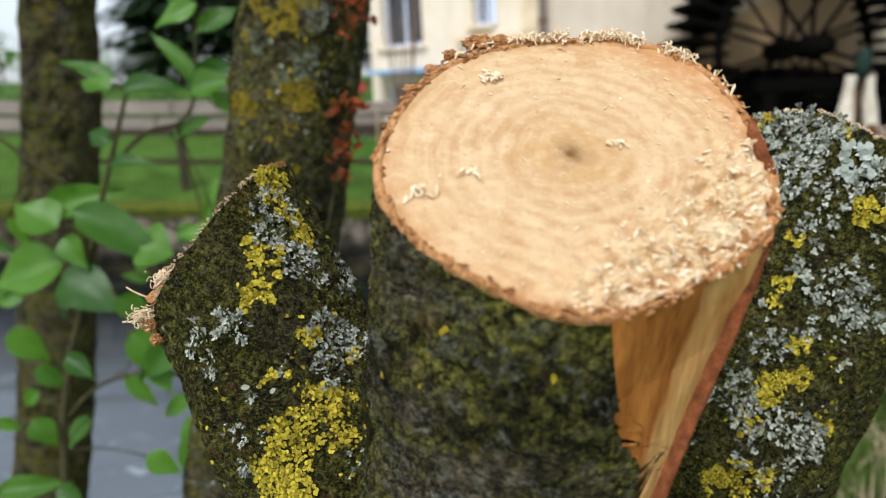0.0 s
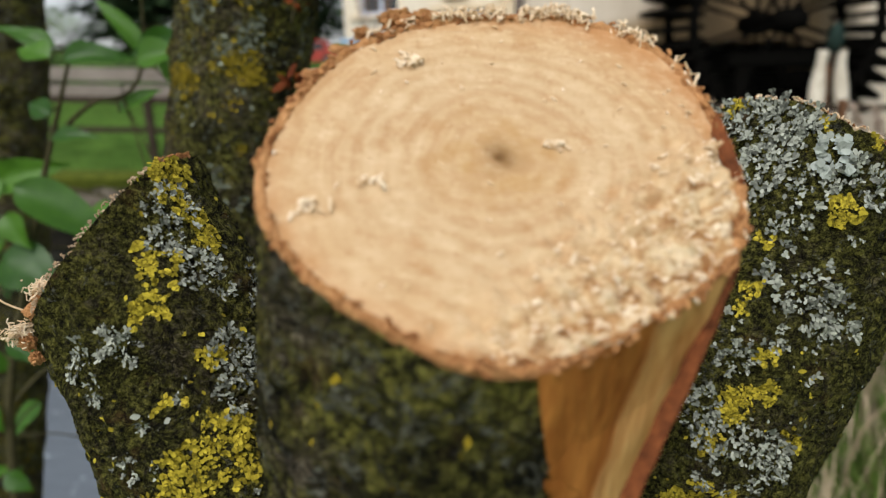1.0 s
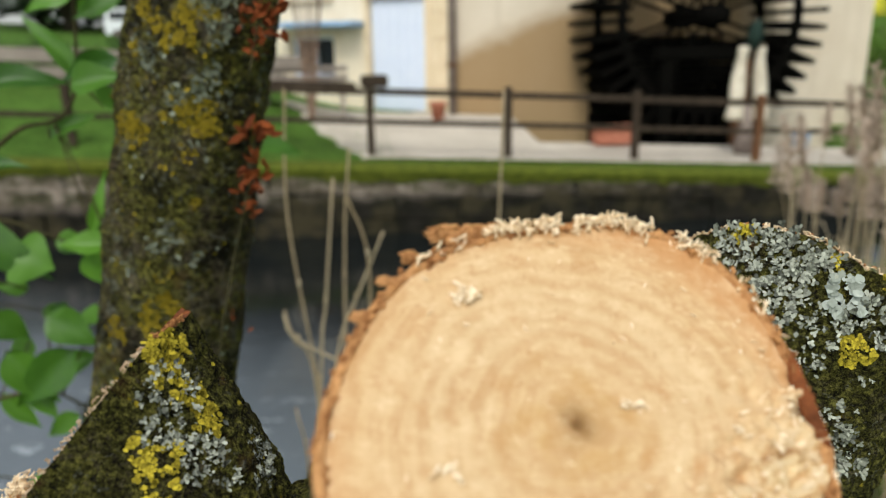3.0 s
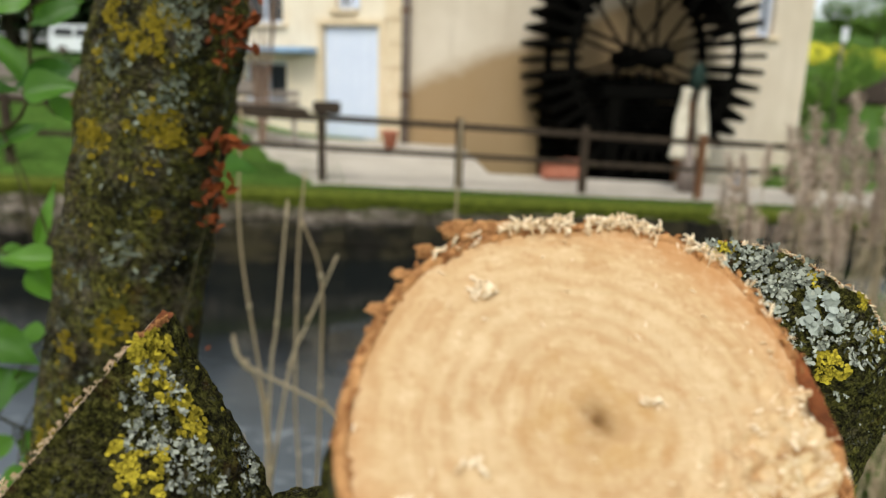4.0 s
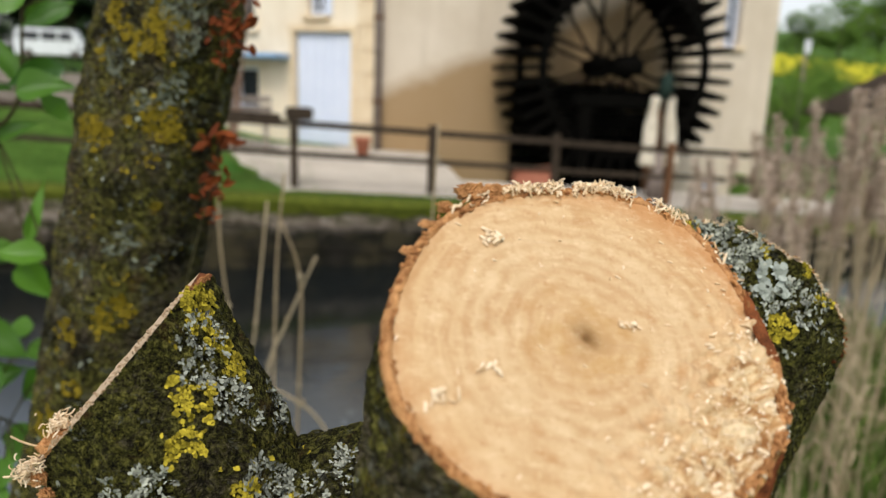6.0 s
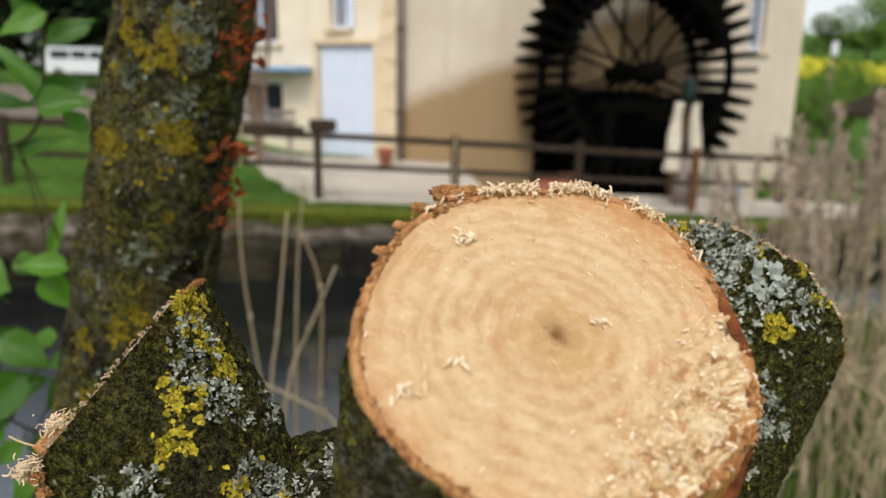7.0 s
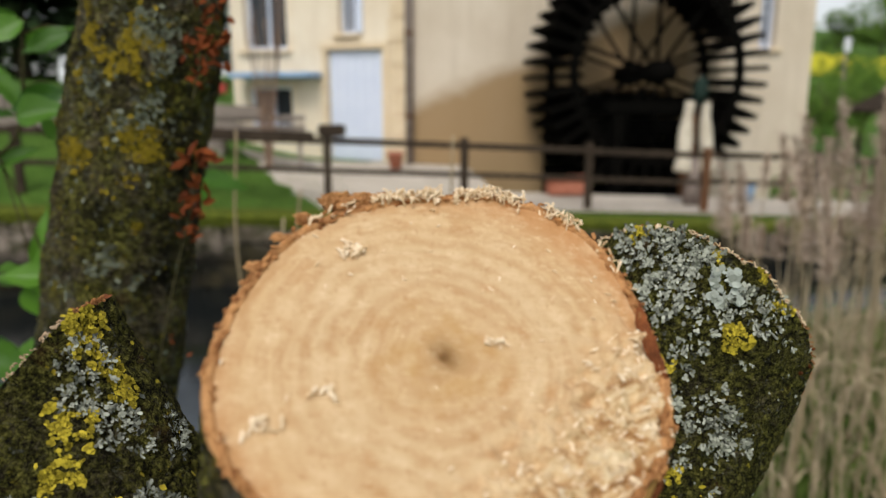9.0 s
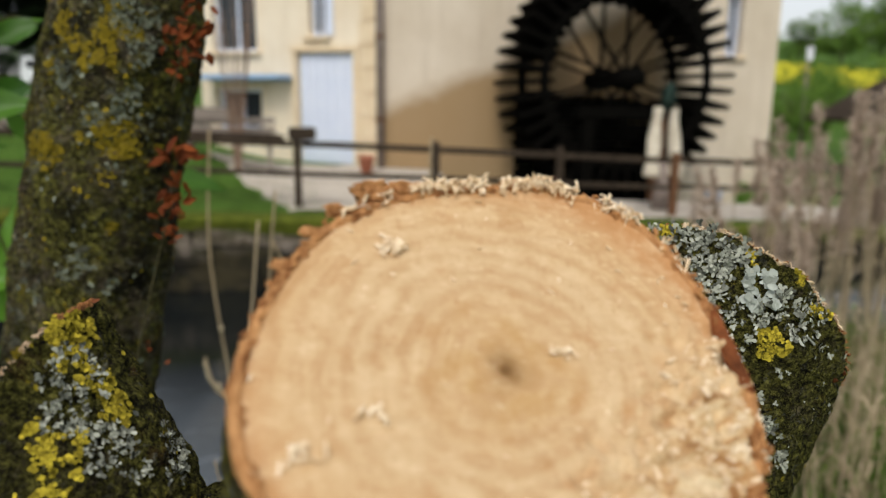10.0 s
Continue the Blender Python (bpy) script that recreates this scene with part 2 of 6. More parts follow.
# the near trees lean, and the far bank falls, by this much towards the right
LEAN = radians(2.8)
FALL = math.sin(LEAN)
TILT = Matrix.Translation((0, 0, 1.33)) @ Matrix.Rotation(LEAN, 4, "Y") @ Matrix.Translation((0, 0, -1.33))


# ---- geometry helpers ----
def mesh_of(name, verts, faces, mat, smooth=True):
    me = bpy.data.meshes.new(name)
    me.from_pydata([tuple(float(c) for c in p) for p in verts], [], [tuple(f) for f in faces])
    me.materials.append(mat)
    if smooth:
        me.polygons.foreach_set("use_smooth", [True] * len(me.polygons))
    me.update()
    return me


def from_bm(name, bm, mat, smooth=True):
    me = bpy.data.meshes.new(name)
    bm.to_mesh(me)
    bm.free()
    me.materials.append(mat)
    if smooth:
        me.polygons.foreach_set("use_smooth", [True] * len(me.polygons))
    return me


def part(name, me, parent, label=""):
    """Links a mesh as one part under a thing or a part."""
    ob = new(name, me)
    ob.parent = parent
    if label:
        ob["label"] = label
    return ob


def thing(name, label, category, me=None, group="", kind="", at=None):
    ob = new(name, me)
    if at is not None:
        ob.matrix_basis = at if isinstance(at, Matrix) else Matrix.Translation(at)
    return tagged(ob, label, category, group, kind)


def box_bm(size, at=(0, 0, 0), bevel=0.0, bm=None):
    bm = bm or bmesh.new()
    made = bmesh.ops.create_cube(bm, size=1.0, matrix=Matrix.Translation(at) @ Matrix.Diagonal((*size, 1)))
    if bevel:
        edges = {e for v in made["verts"] for e in v.link_edges}
        bmesh.ops.bevel(bm, geom=list(edges), offset=bevel, segments=2, affect="EDGES", clamp_overlap=True)
    return bm


def box(name, size, at, mat, bevel=0.0):
    return from_bm(name, box_bm(size, at, bevel), mat, smooth=False)


def tube(points, radii, n=8, cap=True):
    """Verts and faces of a round, tapering tube along points."""
    pts = [Vector(p) for p in points]
    verts, faces = [], []
    side = None
    for i, p in enumerate(pts):
        d = (pts[min(i + 1, len(pts) - 1)] - pts[max(i - 1, 0)]).normalized()
        if side is None:
            side = d.orthogonal().normalized()
        side = (side - d * side.dot(d)).normalized()
        other = d.cross(side)
        r = radii[i] if isinstance(radii, (list, tuple)) else radii
        verts += [p + (side * math.cos(a) + other * math.sin(a)) * r for a in (2 * math.pi * k / n for k in range(n))]
    for i in range(len(pts) - 1):
        for k in range(n):
            a, b = i * n + k, i * n + (k + 1) % n
            faces.append((a, b, b + n, a + n))
    if cap:
        faces.append(tuple(range(n))[::-1])
        faces.append(tuple(range((len(pts) - 1) * n, len(pts) * n)))
    return verts, faces


def join(pieces):
    verts, faces = [], []
    for v, f in pieces:
        o = len(verts)
        verts += list(v)
        faces += [tuple(i + o for i in q) for q in f]
    return verts, faces


def curve_through(points, steps):
    """Smooth points along a polyline (Catmull-Rom)."""
    p = [Vector(q) for q in points]
    p = [p[0] * 2 - p[1]] + p + [p[-1] * 2 - p[-2]]
    out = []
    for i in range(1, len(p) - 2):
        for s in range(steps):
            t = s / steps
            a, b, c, d = p[i - 1], p[i], p[i + 1], p[i + 2]
            out.append(0.5 * (2 * b + (c - a) * t + (2 * a - 5 * b + 4 * c - d) * t * t + (3 * b - a - 3 * c + d) * t ** 3))
    return out + [p[-2]]


def rough_bark(p, along, size=1.0):
    """Height of bark relief at p: lumps, cross wrinkles, cracks."""
    q = p / size
    lumps = noise.fractal(q * 42, 0.9, 2.0, 3) * 0.0022
    w = Vector((q.x, q.y, q.z * 2.4))
    wrinkle = -abs(noise.noise(w * 150)) * 0.0011 - abs(noise.noise(w * 330 + Vector((7, 3, 1)))) * 0.0007
    fine = noise.noise(q * 800) * 0.00035
    k = Vector((q.x + q.z * 0.35, q.y, q.z * 1.5)) + noise.noise_vector(q * 60) * 0.004
    crack = max(0.0, 1 - abs(noise.noise(k * 62)) / 0.10) + 0.6 * max(0.0, 1 - abs(noise.noise(k * 125 + Vector((3, 9, 4)))) / 0.12)
    return (lumps + wrinkle + fine - 0.0013 * crack + 0.0008) * size


def limb_bm(points, radii, seg, rings, size=1.0, shape=None):
    """A bark-covered limb along a smooth path, as a bmesh tube with open ends."""
    steps = max(1, round(rings / (len(points) - 1)))
    path = curve_through(points, steps)
    rad = [r.x for r in curve_through([(r, 0, 0) for r in radii], steps)]
    bm = bmesh.new()
    rows, side = [], None
    for i, p in enumerate(path):
        d = (path[min(i + 1, len(path) - 1)] - path[max(i - 1, 0)]).normalized()
        if side is None:
            side = (Vector((1, 0, 0)) - d * d.x).normalized()
        side = (side - d * side.dot(d)).normalized()
        other = d.cross(side)
        row = []
        for k in range(seg):
            a = 2 * math.pi * k / seg
            out = side * math.cos(a) + other * math.sin(a)
            q = p + out * rad[i] * (shape(a) if shape else 1.0)
            row.append(bm.verts.new(q + out * rough_bark(q, d, size)))
        rows.append(row)
    for a, b in zip(rows, rows[1:]):
        for k in range(seg):
            bm.faces.new((a[k], a[(k + 1) % seg], b[(k + 1) % seg], b[k]))
    return bm


def cut_bm(bm, at, normal):
    """Cuts away what lies beyond a plane. Returns the new rim's points in order round their middle."""
    got = bmesh.ops.bisect_plane(bm, geom=bm.verts[:] + bm.edges[:] + bm.faces[:], plane_co=at, plane_no=normal, clear_outer=True)
    rim = [g.co.copy() for g in got["geom_cut"] if isinstance(g, bmesh.types.BMVert)]
    n = Vector(normal).normalized()
    mid = sum(rim, Vector()) / len(rim)
    ax = n.orthogonal().normalized()
    ay = n.cross(ax)
    rim.sort(key=lambda p: math.atan2((p - mid).dot(ay), (p - mid).dot(ax)))
    return rim, mid, n


def disc(rim, mid, rings, lift):
    """A cut face: rings from the middle out to the rim, raised by lift(place, share)."""
    n = len(rim)
    verts = [mid + lift(mid, 0.0)]
    for j in range(1, rings + 1):
        s = j / rings
        for p in rim:
            q = mid.lerp(p, s)
            verts.append(q + (lift(q, s) if j < rings else Vector()))
    faces = [(0, 1 + k, 1 + (k + 1) % n) for k in range(n)]
    for j in range(rings - 1):
        o = 1 + j * n
        faces += [(o + k, o + n + k, o + n + (k + 1) % n, o + (k + 1) % n) for k in range(n)]
    return verts, faces


# ---- the cut tree: base and three limbs ----
tree = thing("cut_tree", "lichen-covered tree sawn into three short stubs on the bank", "tree stump", at=TILT)

base_bm = limb_bm([(0.03, 0.25, -0.1), (0.04, 0.255, 0.5), (0.045, 0.26, 1.0), (0.045, 0.26, 1.075)], [0.16, 0.125, 0.12, 0.07], 90, 120, 2.0)
part("trunk_base", from_bm("trunk_base", base_bm, BARK), tree)

# middle stub: outline of the sawn face in its own plane
FACE_AT = Vector((0.0378, 0.1882, 1.2809))
FACE_N = Vector((0.0451, -0.6413, 0.766)).normalized()
FACE_X = (Vector((1, 0, 0)) - FACE_N * FACE_N.x).normalized()
FACE_Y = FACE_N.cross(FACE_X)
FACE = Matrix((FACE_X, FACE_Y, FACE_N)).transposed().to_4x4()
FACE.translation = FACE_AT


def face_radius(a):
    c, s = math.cos, math.sin
    return (0.0514 - 0.0002 * c(a) + 0.0048 * s(a) + 0.0009 * c(2 * a) + 0.0023 * s(2 * a) - 0.0010 * c(3 * a) + 0.0004 * s(3 * a)
            - 0.0005 * s(4 * a) - 0.0003 * c(5 * a) - 0.0012 * s(5 * a) + 0.0005 * noise.noise(Vector((c(a), s(a), 0)) * 9))


def face_point(a, share=1.0, up=0.0):
    r = face_radius(a) * share
    return FACE @ Vector((math.cos(a) * r, math.sin(a) * r, up))


# the strip torn out of its side
TEAR = (Vector((0.0394, 0.1511, 1.2500)), Vector((0.0800, 0.1725, 1.2652)), Vector((0.0485, 0.1645, 1.2000)))
TEAR_N = (TEAR[1] - TEAR[0]).cross(TEAR[2] - TEAR[0]).normalized()
if TEAR_N.y > 0:
    TEAR_N = -TEAR_N


def beyond(p):
    """How far a point stands out of the torn plane."""
    return (p - TEAR[0]).dot(TEAR_N) + 0.0012


def bulge(p):
    """The broken front edge of the sawn face: drawn in towards the torn plane, still rounded."""
    h = beyond(p)
    if h <= 0:
        return p
    inward = (TEAR_N - FACE_N * TEAR_N.dot(FACE_N)).normalized()
    return p - inward * (h - 0.0060 * (1 - math.exp(-h / 0.0060))) / inward.dot(TEAR_N)


SEG = 300
DOWN = Vector((-0.06, 0.20, -1.0)).normalized()
bm = bmesh.new()
rows = []
for j in range(131):
    s = j / 130
    fall = 0.235 * s ** 1.15
    row = []
    for k in range(SEG):
        a = 2 * math.pi * k / SEG
        rim = face_point(a)
        flat = FACE_AT + DOWN * (rim - FACE_AT).dot(DOWN)
        out = (rim - flat)
        grow = 1.0 + 0.05 * s - 0.015 * math.exp(-s * 40)
        level = (rim - FACE_AT).dot(DOWN)
        q = FACE_AT + DOWN * (level * (1 - s) + fall) + out * grow
        near_tear = min(1.0, abs((q - TEAR[0]).dot(TEAR_N)) / 0.009)
        row.append(bm.verts.new(q + out.normalized() * (rough_bark(q, DOWN) * min(1, 0.25 + s * 25) * (0.25 + 0.75 * near_tear) - 0.0007 * (1 - near_tear))))
    rows.append(row)
for a_, b_ in zip(rows, rows[1:]):
    for k in range(SEG):
        bm.faces.new((a_[k], b_[k], b_[(k + 1) % SEG], a_[(k + 1) % SEG]))
tear_rim, tear_mid, _ = cut_bm(bm, TEAR[0] - TEAR_N * 0.0012, TEAR_N)
# and the side that broke away with it
EDGE_TOP, EDGE_LOW = Vector((0.0812, 0.1740, 1.2652)), Vector((0.0550, 0.1605, 1.2035))
SIDE_N = (EDGE_TOP - EDGE_LOW).cross(EDGE_TOP - Vector((0.03, 0.0, 1.30))).normalized()
if SIDE_N.x < 0:
    SIDE_N = -SIDE_N
side_rim, side_mid, _ = cut_bm(bm, EDGE_TOP, SIDE_N)
stub = part("middle_stub", from_bm("middle_stub", bm, BARK_NEAR), tree, "sawn stub with green algae and a strip torn off its side")

# the ends of the sawn face's own broken edge
turn = [(face_point(2 * math.pi * k / 2000, 1.003), 2 * math.pi * k / 2000) for k in range(2000)]
gone = [p for p, _ in turn if (p - TEAR[0]).dot(TEAR_N) > -0.0012]
tear_ends = [min(gone, key=lambda p: p.x), max(gone, key=lambda p: p.x)]
tear_rim += tear_ends
tx_ = TEAR_N.orthogonal().normalized()
ty_ = TEAR_N.cross(tx_)
tear_rim.sort(key=lambda p: math.atan2((p - tear_mid).dot(ty_), (p - tear_mid).dot(tx_)))
v, f = disc(tear_rim, tear_mid, 8, lambda q, s: TEAR_N * (0.0005 * noise.noise(Vector((q.x * 500, q.y * 500, q.z * 12))) if s < 1 else 0))
torn = mesh_of("torn_face", v, f, SPLIT)
b_ = bmesh.new()
b_.from_mesh(torn)
bmesh.ops.bisect_plane(b_, geom=b_.verts[:] + b_.edges[:] + b_.faces[:], plane_co=EDGE_TOP, plane_no=SIDE_N, clear_outer=True)
b_.to_mesh(torn)
b_.free()
part("torn_face", torn, stub, "bare orange split wood")
# its upper lip, up to the broken edge of the sawn face
low_ = (TEAR[2] - TEAR[0]).normalized()
ends = sorted(min(turn, key=lambda q: (q[0] - e).length)[1] for e in tear_ends)
if ends[1] - ends[0] > math.pi:
    ends = [ends[1], ends[0] + 2 * math.pi]
verts, faces = [], []
for k in range(81):
    edge = bulge(face_point(ends[0] + (ends[1] - ends[0]) * k / 80))
    proud = max(0.0, beyond(edge))
    for j in range(11):
        s_ = j / 10
        keep_ = 1 - s_ * s_ * (3 - 2 * s_)
        verts.append(edge + low_ * 0.024 * s_ + TEAR_N * (proud * (keep_ - 1) + (0.0001 + 0.0005 * noise.noise(Vector((k * 0.45, j * 0.15, 2)))) * (0.2 + 0.8 * keep_) - 0.0006 * (j == 10)) + FACE_N * (0.0006 * (j == 0)))
for k in range(80):
    faces += [(k * 11 + j, k * 11 + j + 1, k * 11 + j + 12, k * 11 + j + 11) for j in range(10)]
lip = mesh_of("torn_lip", verts, faces, SPLIT)
b_ = bmesh.new()
b_.from_mesh(lip)
bmesh.ops.bisect_plane(b_, geom=b_.verts[:] + b_.edges[:] + b_.faces[:], plane_co=EDGE_TOP, plane_no=SIDE_N, clear_outer=True)
b_.to_mesh(lip)
b_.free()
part("torn_lip", lip, stub, "bare orange split wood")
v, f = disc(side_rim, side_mid, 6, lambda q, s: SIDE_N * 0.0004 * noise.noise(q * 300))
part("torn_side", mesh_of("torn_side", v, f, SPLIT), stub, "bare orange split wood")


def face_relief(x, y):
    """Height of the sawn face: saw marks, and torn fibres towards its front right."""
    rough = max(0.0, min(1.0, (x * 0.75 - y * 0.8 - 0.012) / 0.02))
    saw_marks = 0.00025 * noise.noise(Vector((x * 60, y * 700, 0))) + 0.0003 * noise.noise(Vector((x, y, 0)) * 160)
    torn = noise.fractal(Vector((x, y, 0)) * 230, 0.8, 2.0, 3) * 0.0024 - 0.0044 * max(0, noise.noise(Vector((x, y, 3)) * 210) - 0.1)
    return saw_marks + rough * torn


FR = 70
verts = [Vector((0, 0, face_relief(0, 0)))]
for j in range(1, FR + 1):
    for k in range(SEG):
        a = 2 * math.pi * k / SEG
        r = face_radius(a) * 0.955 * j / FR
        x, y = r * math.cos(a), r * math.sin(a)
        gap = -(FACE @ Vector((x, y, 0)) - TEAR[0]).dot(TEAR_N)
        verts.append(Vector((x, y, face_relief(x, y) * max(0.0, min(1.0, (gap + 0.011) / 0.008)))))
faces = [(0, 1 + k, 1 + (k + 1) % SEG) for k in range(SEG)]
for j in range(FR - 1):
    o = 1 + j * SEG
    faces += [(o + k, o + SEG + k, o + SEG + (k + 1) % SEG, o + (k + 1) % SEG) for k in range(SEG)]


def clipped(me):
    """The same mesh with its front edge broken back along the torn strip."""
    inv = FACE.inverted()
    for vert in me.vertices:
        up = vert.co.z
        q = inv @ bulge(FACE @ Vector((vert.co.x, vert.co.y, 0)))
        vert.co = Vector((q.x, q.y, up))
    return me


sawn = part("sawn_face", clipped(mesh_of("sawn_face", verts, faces, WOOD)), stub, "pale freshly sawn wood with faint rings")
sawn.matrix_basis = FACE
verts, faces = [], []
for j in range(7):
    for k in range(SEG):
        a = 2 * math.pi * k / SEG
        share = 0.948 + 0.055 * j / 6
        r = face_radius(a) * share
        x, y = r * math.cos(a), r * math.sin(a)
        gap = -(FACE @ Vector((x, y, 0)) - TEAR[0]).dot(TEAR_N)
        edge = math.sin(math.pi * j / 6) * max(0.0, min(1.0, (gap + 0.011) / 0.008))
        verts.append(Vector((x, y, edge * (0.0004 + 0.0011 * abs(noise.noise(Vector((x, y, 5)) * 260))) + 0.0007 * noise.noise(Vector((x, y, 9)) * 500) - 0.0016 * (j == 6) - 0.001 * (j == 0))))
for j in range(6):
    faces += [(j * SEG + k, j * SEG + SEG + k, j * SEG + SEG + (k + 1) % SEG, j * SEG + (k + 1) % SEG) for k in range(SEG)]
ring = part("bark_ring", clipped(mesh_of("bark_ring", verts, faces, INNER)), stub, "orange-brown fibrous inner bark")
ring.matrix_basis = FACE

# left stub
LEFT_PATH = [(0.010, 0.245, 1.05), (-0.0375, 0.263, 1.145), (-0.0695, 0.278, 1.212), (-0.127, 0.299, 1.317)]
lb = limb_bm(LEFT_PATH, [0.044, 0.0402, 0.0375, 0.0345], 320, 360)
LEFT_CUT = (Vector((-0.0670, 0.2721, 1.2682)), Vector((-0.789, 0.075, 0.610)).normalized())
LEFT_TIP = (Vector((-0.064, 0.272, 1.2712)), Vector((-0.25, 0.10, 0.96)).normalized())
tip_rim, tip_mid, tip_n = cut_bm(lb, *LEFT_TIP)
rim, mid, n_ = cut_bm(lb, *LEFT_CUT)
left_stub = part("small_stub", from_bm("small_stub", lb, BARK), tree, "slanting stub with yellow and grey lichen")
v, f = disc(rim, mid, 12, lambda q, s: n_ * (0.0008 * noise.noise(q * 300)))
part("sawn_face", mesh_of("sawn_face", v, f, FRAY), left_stub, "tan weathered saw cut")
v, f = disc(tip_rim, tip_mid, 8, lambda q, s: tip_n * (0.0012 * noise.noise(q * 260)))
broken = mesh_of("broken_tip", v, f, REDBARK)
b_ = bmesh.new()
b_.from_mesh(broken)
bmesh.ops.bisect_plane(b_, geom=b_.verts[:] + b_.edges[:] + b_.faces[:], plane_co=LEFT_CUT[0], plane_no=LEFT_CUT[1], clear_outer=True)
b_.to_mesh(broken)
b_.free()
part("broken_tip", broken, left_stub, "dark red broken tip")
LEFT_RIM = rim
TIP_RIM = [p for p in tip_rim if (p - LEFT_CUT[0]).dot(LEFT_CUT[1]) < 0.0]

crotch = limb_bm([(-0.044, 0.272, 1.152), (-0.026, 0.272, 1.175), (-0.004, 0.268, 1.182), (0.030, 0.253, 1.183)], [0.030, 0.035, 0.037, 0.037], 180, 150)
crotch_part = part("crotch", from_bm("crotch", crotch, BARK), tree)

# right stub
RIGHT_PATH = [(0.075, 0.305, 0.99), (0.121, 0.330, 1.09), (0.168, 0.344, 1.198), (0.228, 0.362, 1.335)]
rb = limb_bm(RIGHT_PATH, [0.060, 0.056, 0.056, 0.058], 380, 400)
rim, mid, n_ = cut_bm(rb, (0.1745, 0.3110, 1.2798), (0.658, 0.460, 0.597))
right_stub = part("leaning_stub", from_bm("leaning_stub", rb, BARK), tree, "leaning stub crusted with grey lichen")
v, f = disc(rim, mid, 12, lambda q, s: n_ * (0.0008 * noise.noise(q * 300)))
RIGHT_RIM = rim
part("sawn_face", mesh_of("sawn_face", v, f, WOOD), right_stub, "pale saw cut facing away")

# ---- standing trunks ----
trunk = thing("tree_trunk", "slim upright tree trunk with yellow lichen patches", "tree", at=TILT)
tb = limb_bm([(-0.235, 0.705, 0.55), (-0.205, 0.705, 0.88), (-0.178, 0.705, 1.02), (-0.138, 0.705, 1.285), (-0.118, 0.705, 1.41), (-0.105, 0.71, 1.62), (-0.1, 0.71, 2.2)],
             [0.066, 0.0625, 0.061, 0.0585, 0.0565, 0.054, 0.051], 190, 420, 1.6)
trunk_bark = part("bark", from_bm("bark", tb, BARK_TRUNK), trunk)
low = limb_bm([(-0.35, 0.70, -0.4), (-0.29, 0.705, 0.2), (-0.235, 0.705, 0.552)], [0.080, 0.069, 0.0658], 60, 40, 1.6)
part("lower_bark", from_bm("lower_bark", low, BARK_TRUNK), trunk)

trunk2 = thing("tree_trunk", "thin grey-green tree trunk behind the leafy shrub", "tree", at=TILT)
t2 = limb_bm([(-1.0, 1.3, -0.6), (-0.762, 1.3, 0.52), (-0.673, 1.3, 1.16), (-0.647, 1.3, 1.42), (-0.63, 1.3, 2.3)], [0.085, 0.067, 0.0635, 0.060, 0.055], 90, 240, 2.0)
part("bark", from_bm("bark", t2, BARK_TRUNK), trunk2)

# ---- ground, river, far bank ----
GRASS = mottled("grass_ground", (0.03, 0.07, 0.008), (0.10, 0.19, 0.03), 3.0, 0.95, 0.03)
GRAVEL = mottled("pale_gravel", (0.40, 0.35, 0.29), (0.60, 0.54, 0.46), 2.0, 0.95, 0.01, 30)
DARK_STONE = mottled("wet_stone", (0.008, 0.008, 0.006), (0.035, 0.035, 0.025), 4.0, 0.7, 0.02)


def smooth(a, b, x):
    t = max(0.0, min(1.0, (x - a) / (b - a)))
    return t * t * (3 - 2 * t)


def ground_height(x, y):
    shore = 0.95 + 1.15 * max(0.0, min(2.2, x + 0.2)) + 0.25 * noise.noise(Vector((x * 0.8, 0, 0)))
    near = -1.75 * smooth(shore, shore + 1.6, y) + 0.03 * noise.noise(Vector((x, y, 0)) * 2)
    far = -0.13 + 0.22 * smooth(11.0, 13.8, y) + 0.45 * smooth(0.3, -3.0, x) * smooth(9.3, 12.0, y)
    far -= 1.6 * smooth(3.0, 3.1, x) * smooth(9.7, 9.6, x) * smooth(11.6, 11.7, y) * smooth(14.6, 14.5, y)
    h = near if y < 9.22 else far - FALL * max(-70.0, min(110.0, x))
    h += 9.0 * smooth(25, 120, y) * smooth(5, 40, x) + 30.0 * smooth(60, 400, y) * smooth(-60, 60, x) + 1.5 * smooth(30, 90, y)
    return h


def grid_axis(marks):
    out = []
    for a, b, n in marks:
        out += [a + (b - a) * i / n for i in range(n)]
    return out + [marks[-1][1]]


def sheet(xs, ys, height):
    verts = [Vector((x, y, height(x, y))) for y in ys for x in xs]
    n = len(xs)
    faces = [(j * n + i, j * n + i + 1, j * n + i + 1 + n, j * n + i + n) for j in range(len(ys) - 1) for i in range(n - 1)]
    return verts, faces


gx = grid_axis([(-900, -60, 12), (-60, -8, 20), (-8, -2, 24), (-2, 3, 50), (3, 3.1, 1), (3.1, 9.6, 26), (9.6, 9.7, 1), (9.7, 14, 12), (14, 60, 24), (60, 900, 16)])
gy = grid_axis([(-60, -3, 10), (-3, 0, 12), (0, 5, 50), (5, 9.20, 12), (9.20, 9.24, 1), (9.24, 11.6, 20), (11.6, 11.7, 1), (11.7, 14.5, 16), (14.5, 14.6, 1), (14.6, 60, 40), (60, 200, 24), (200, 1500, 14)])
v, f = sheet(gx, gy, ground_height)
tagged(new("ground", mesh_of("ground", v, f, GRASS)), "grassy river banks and fields", "ground", kind="structure")

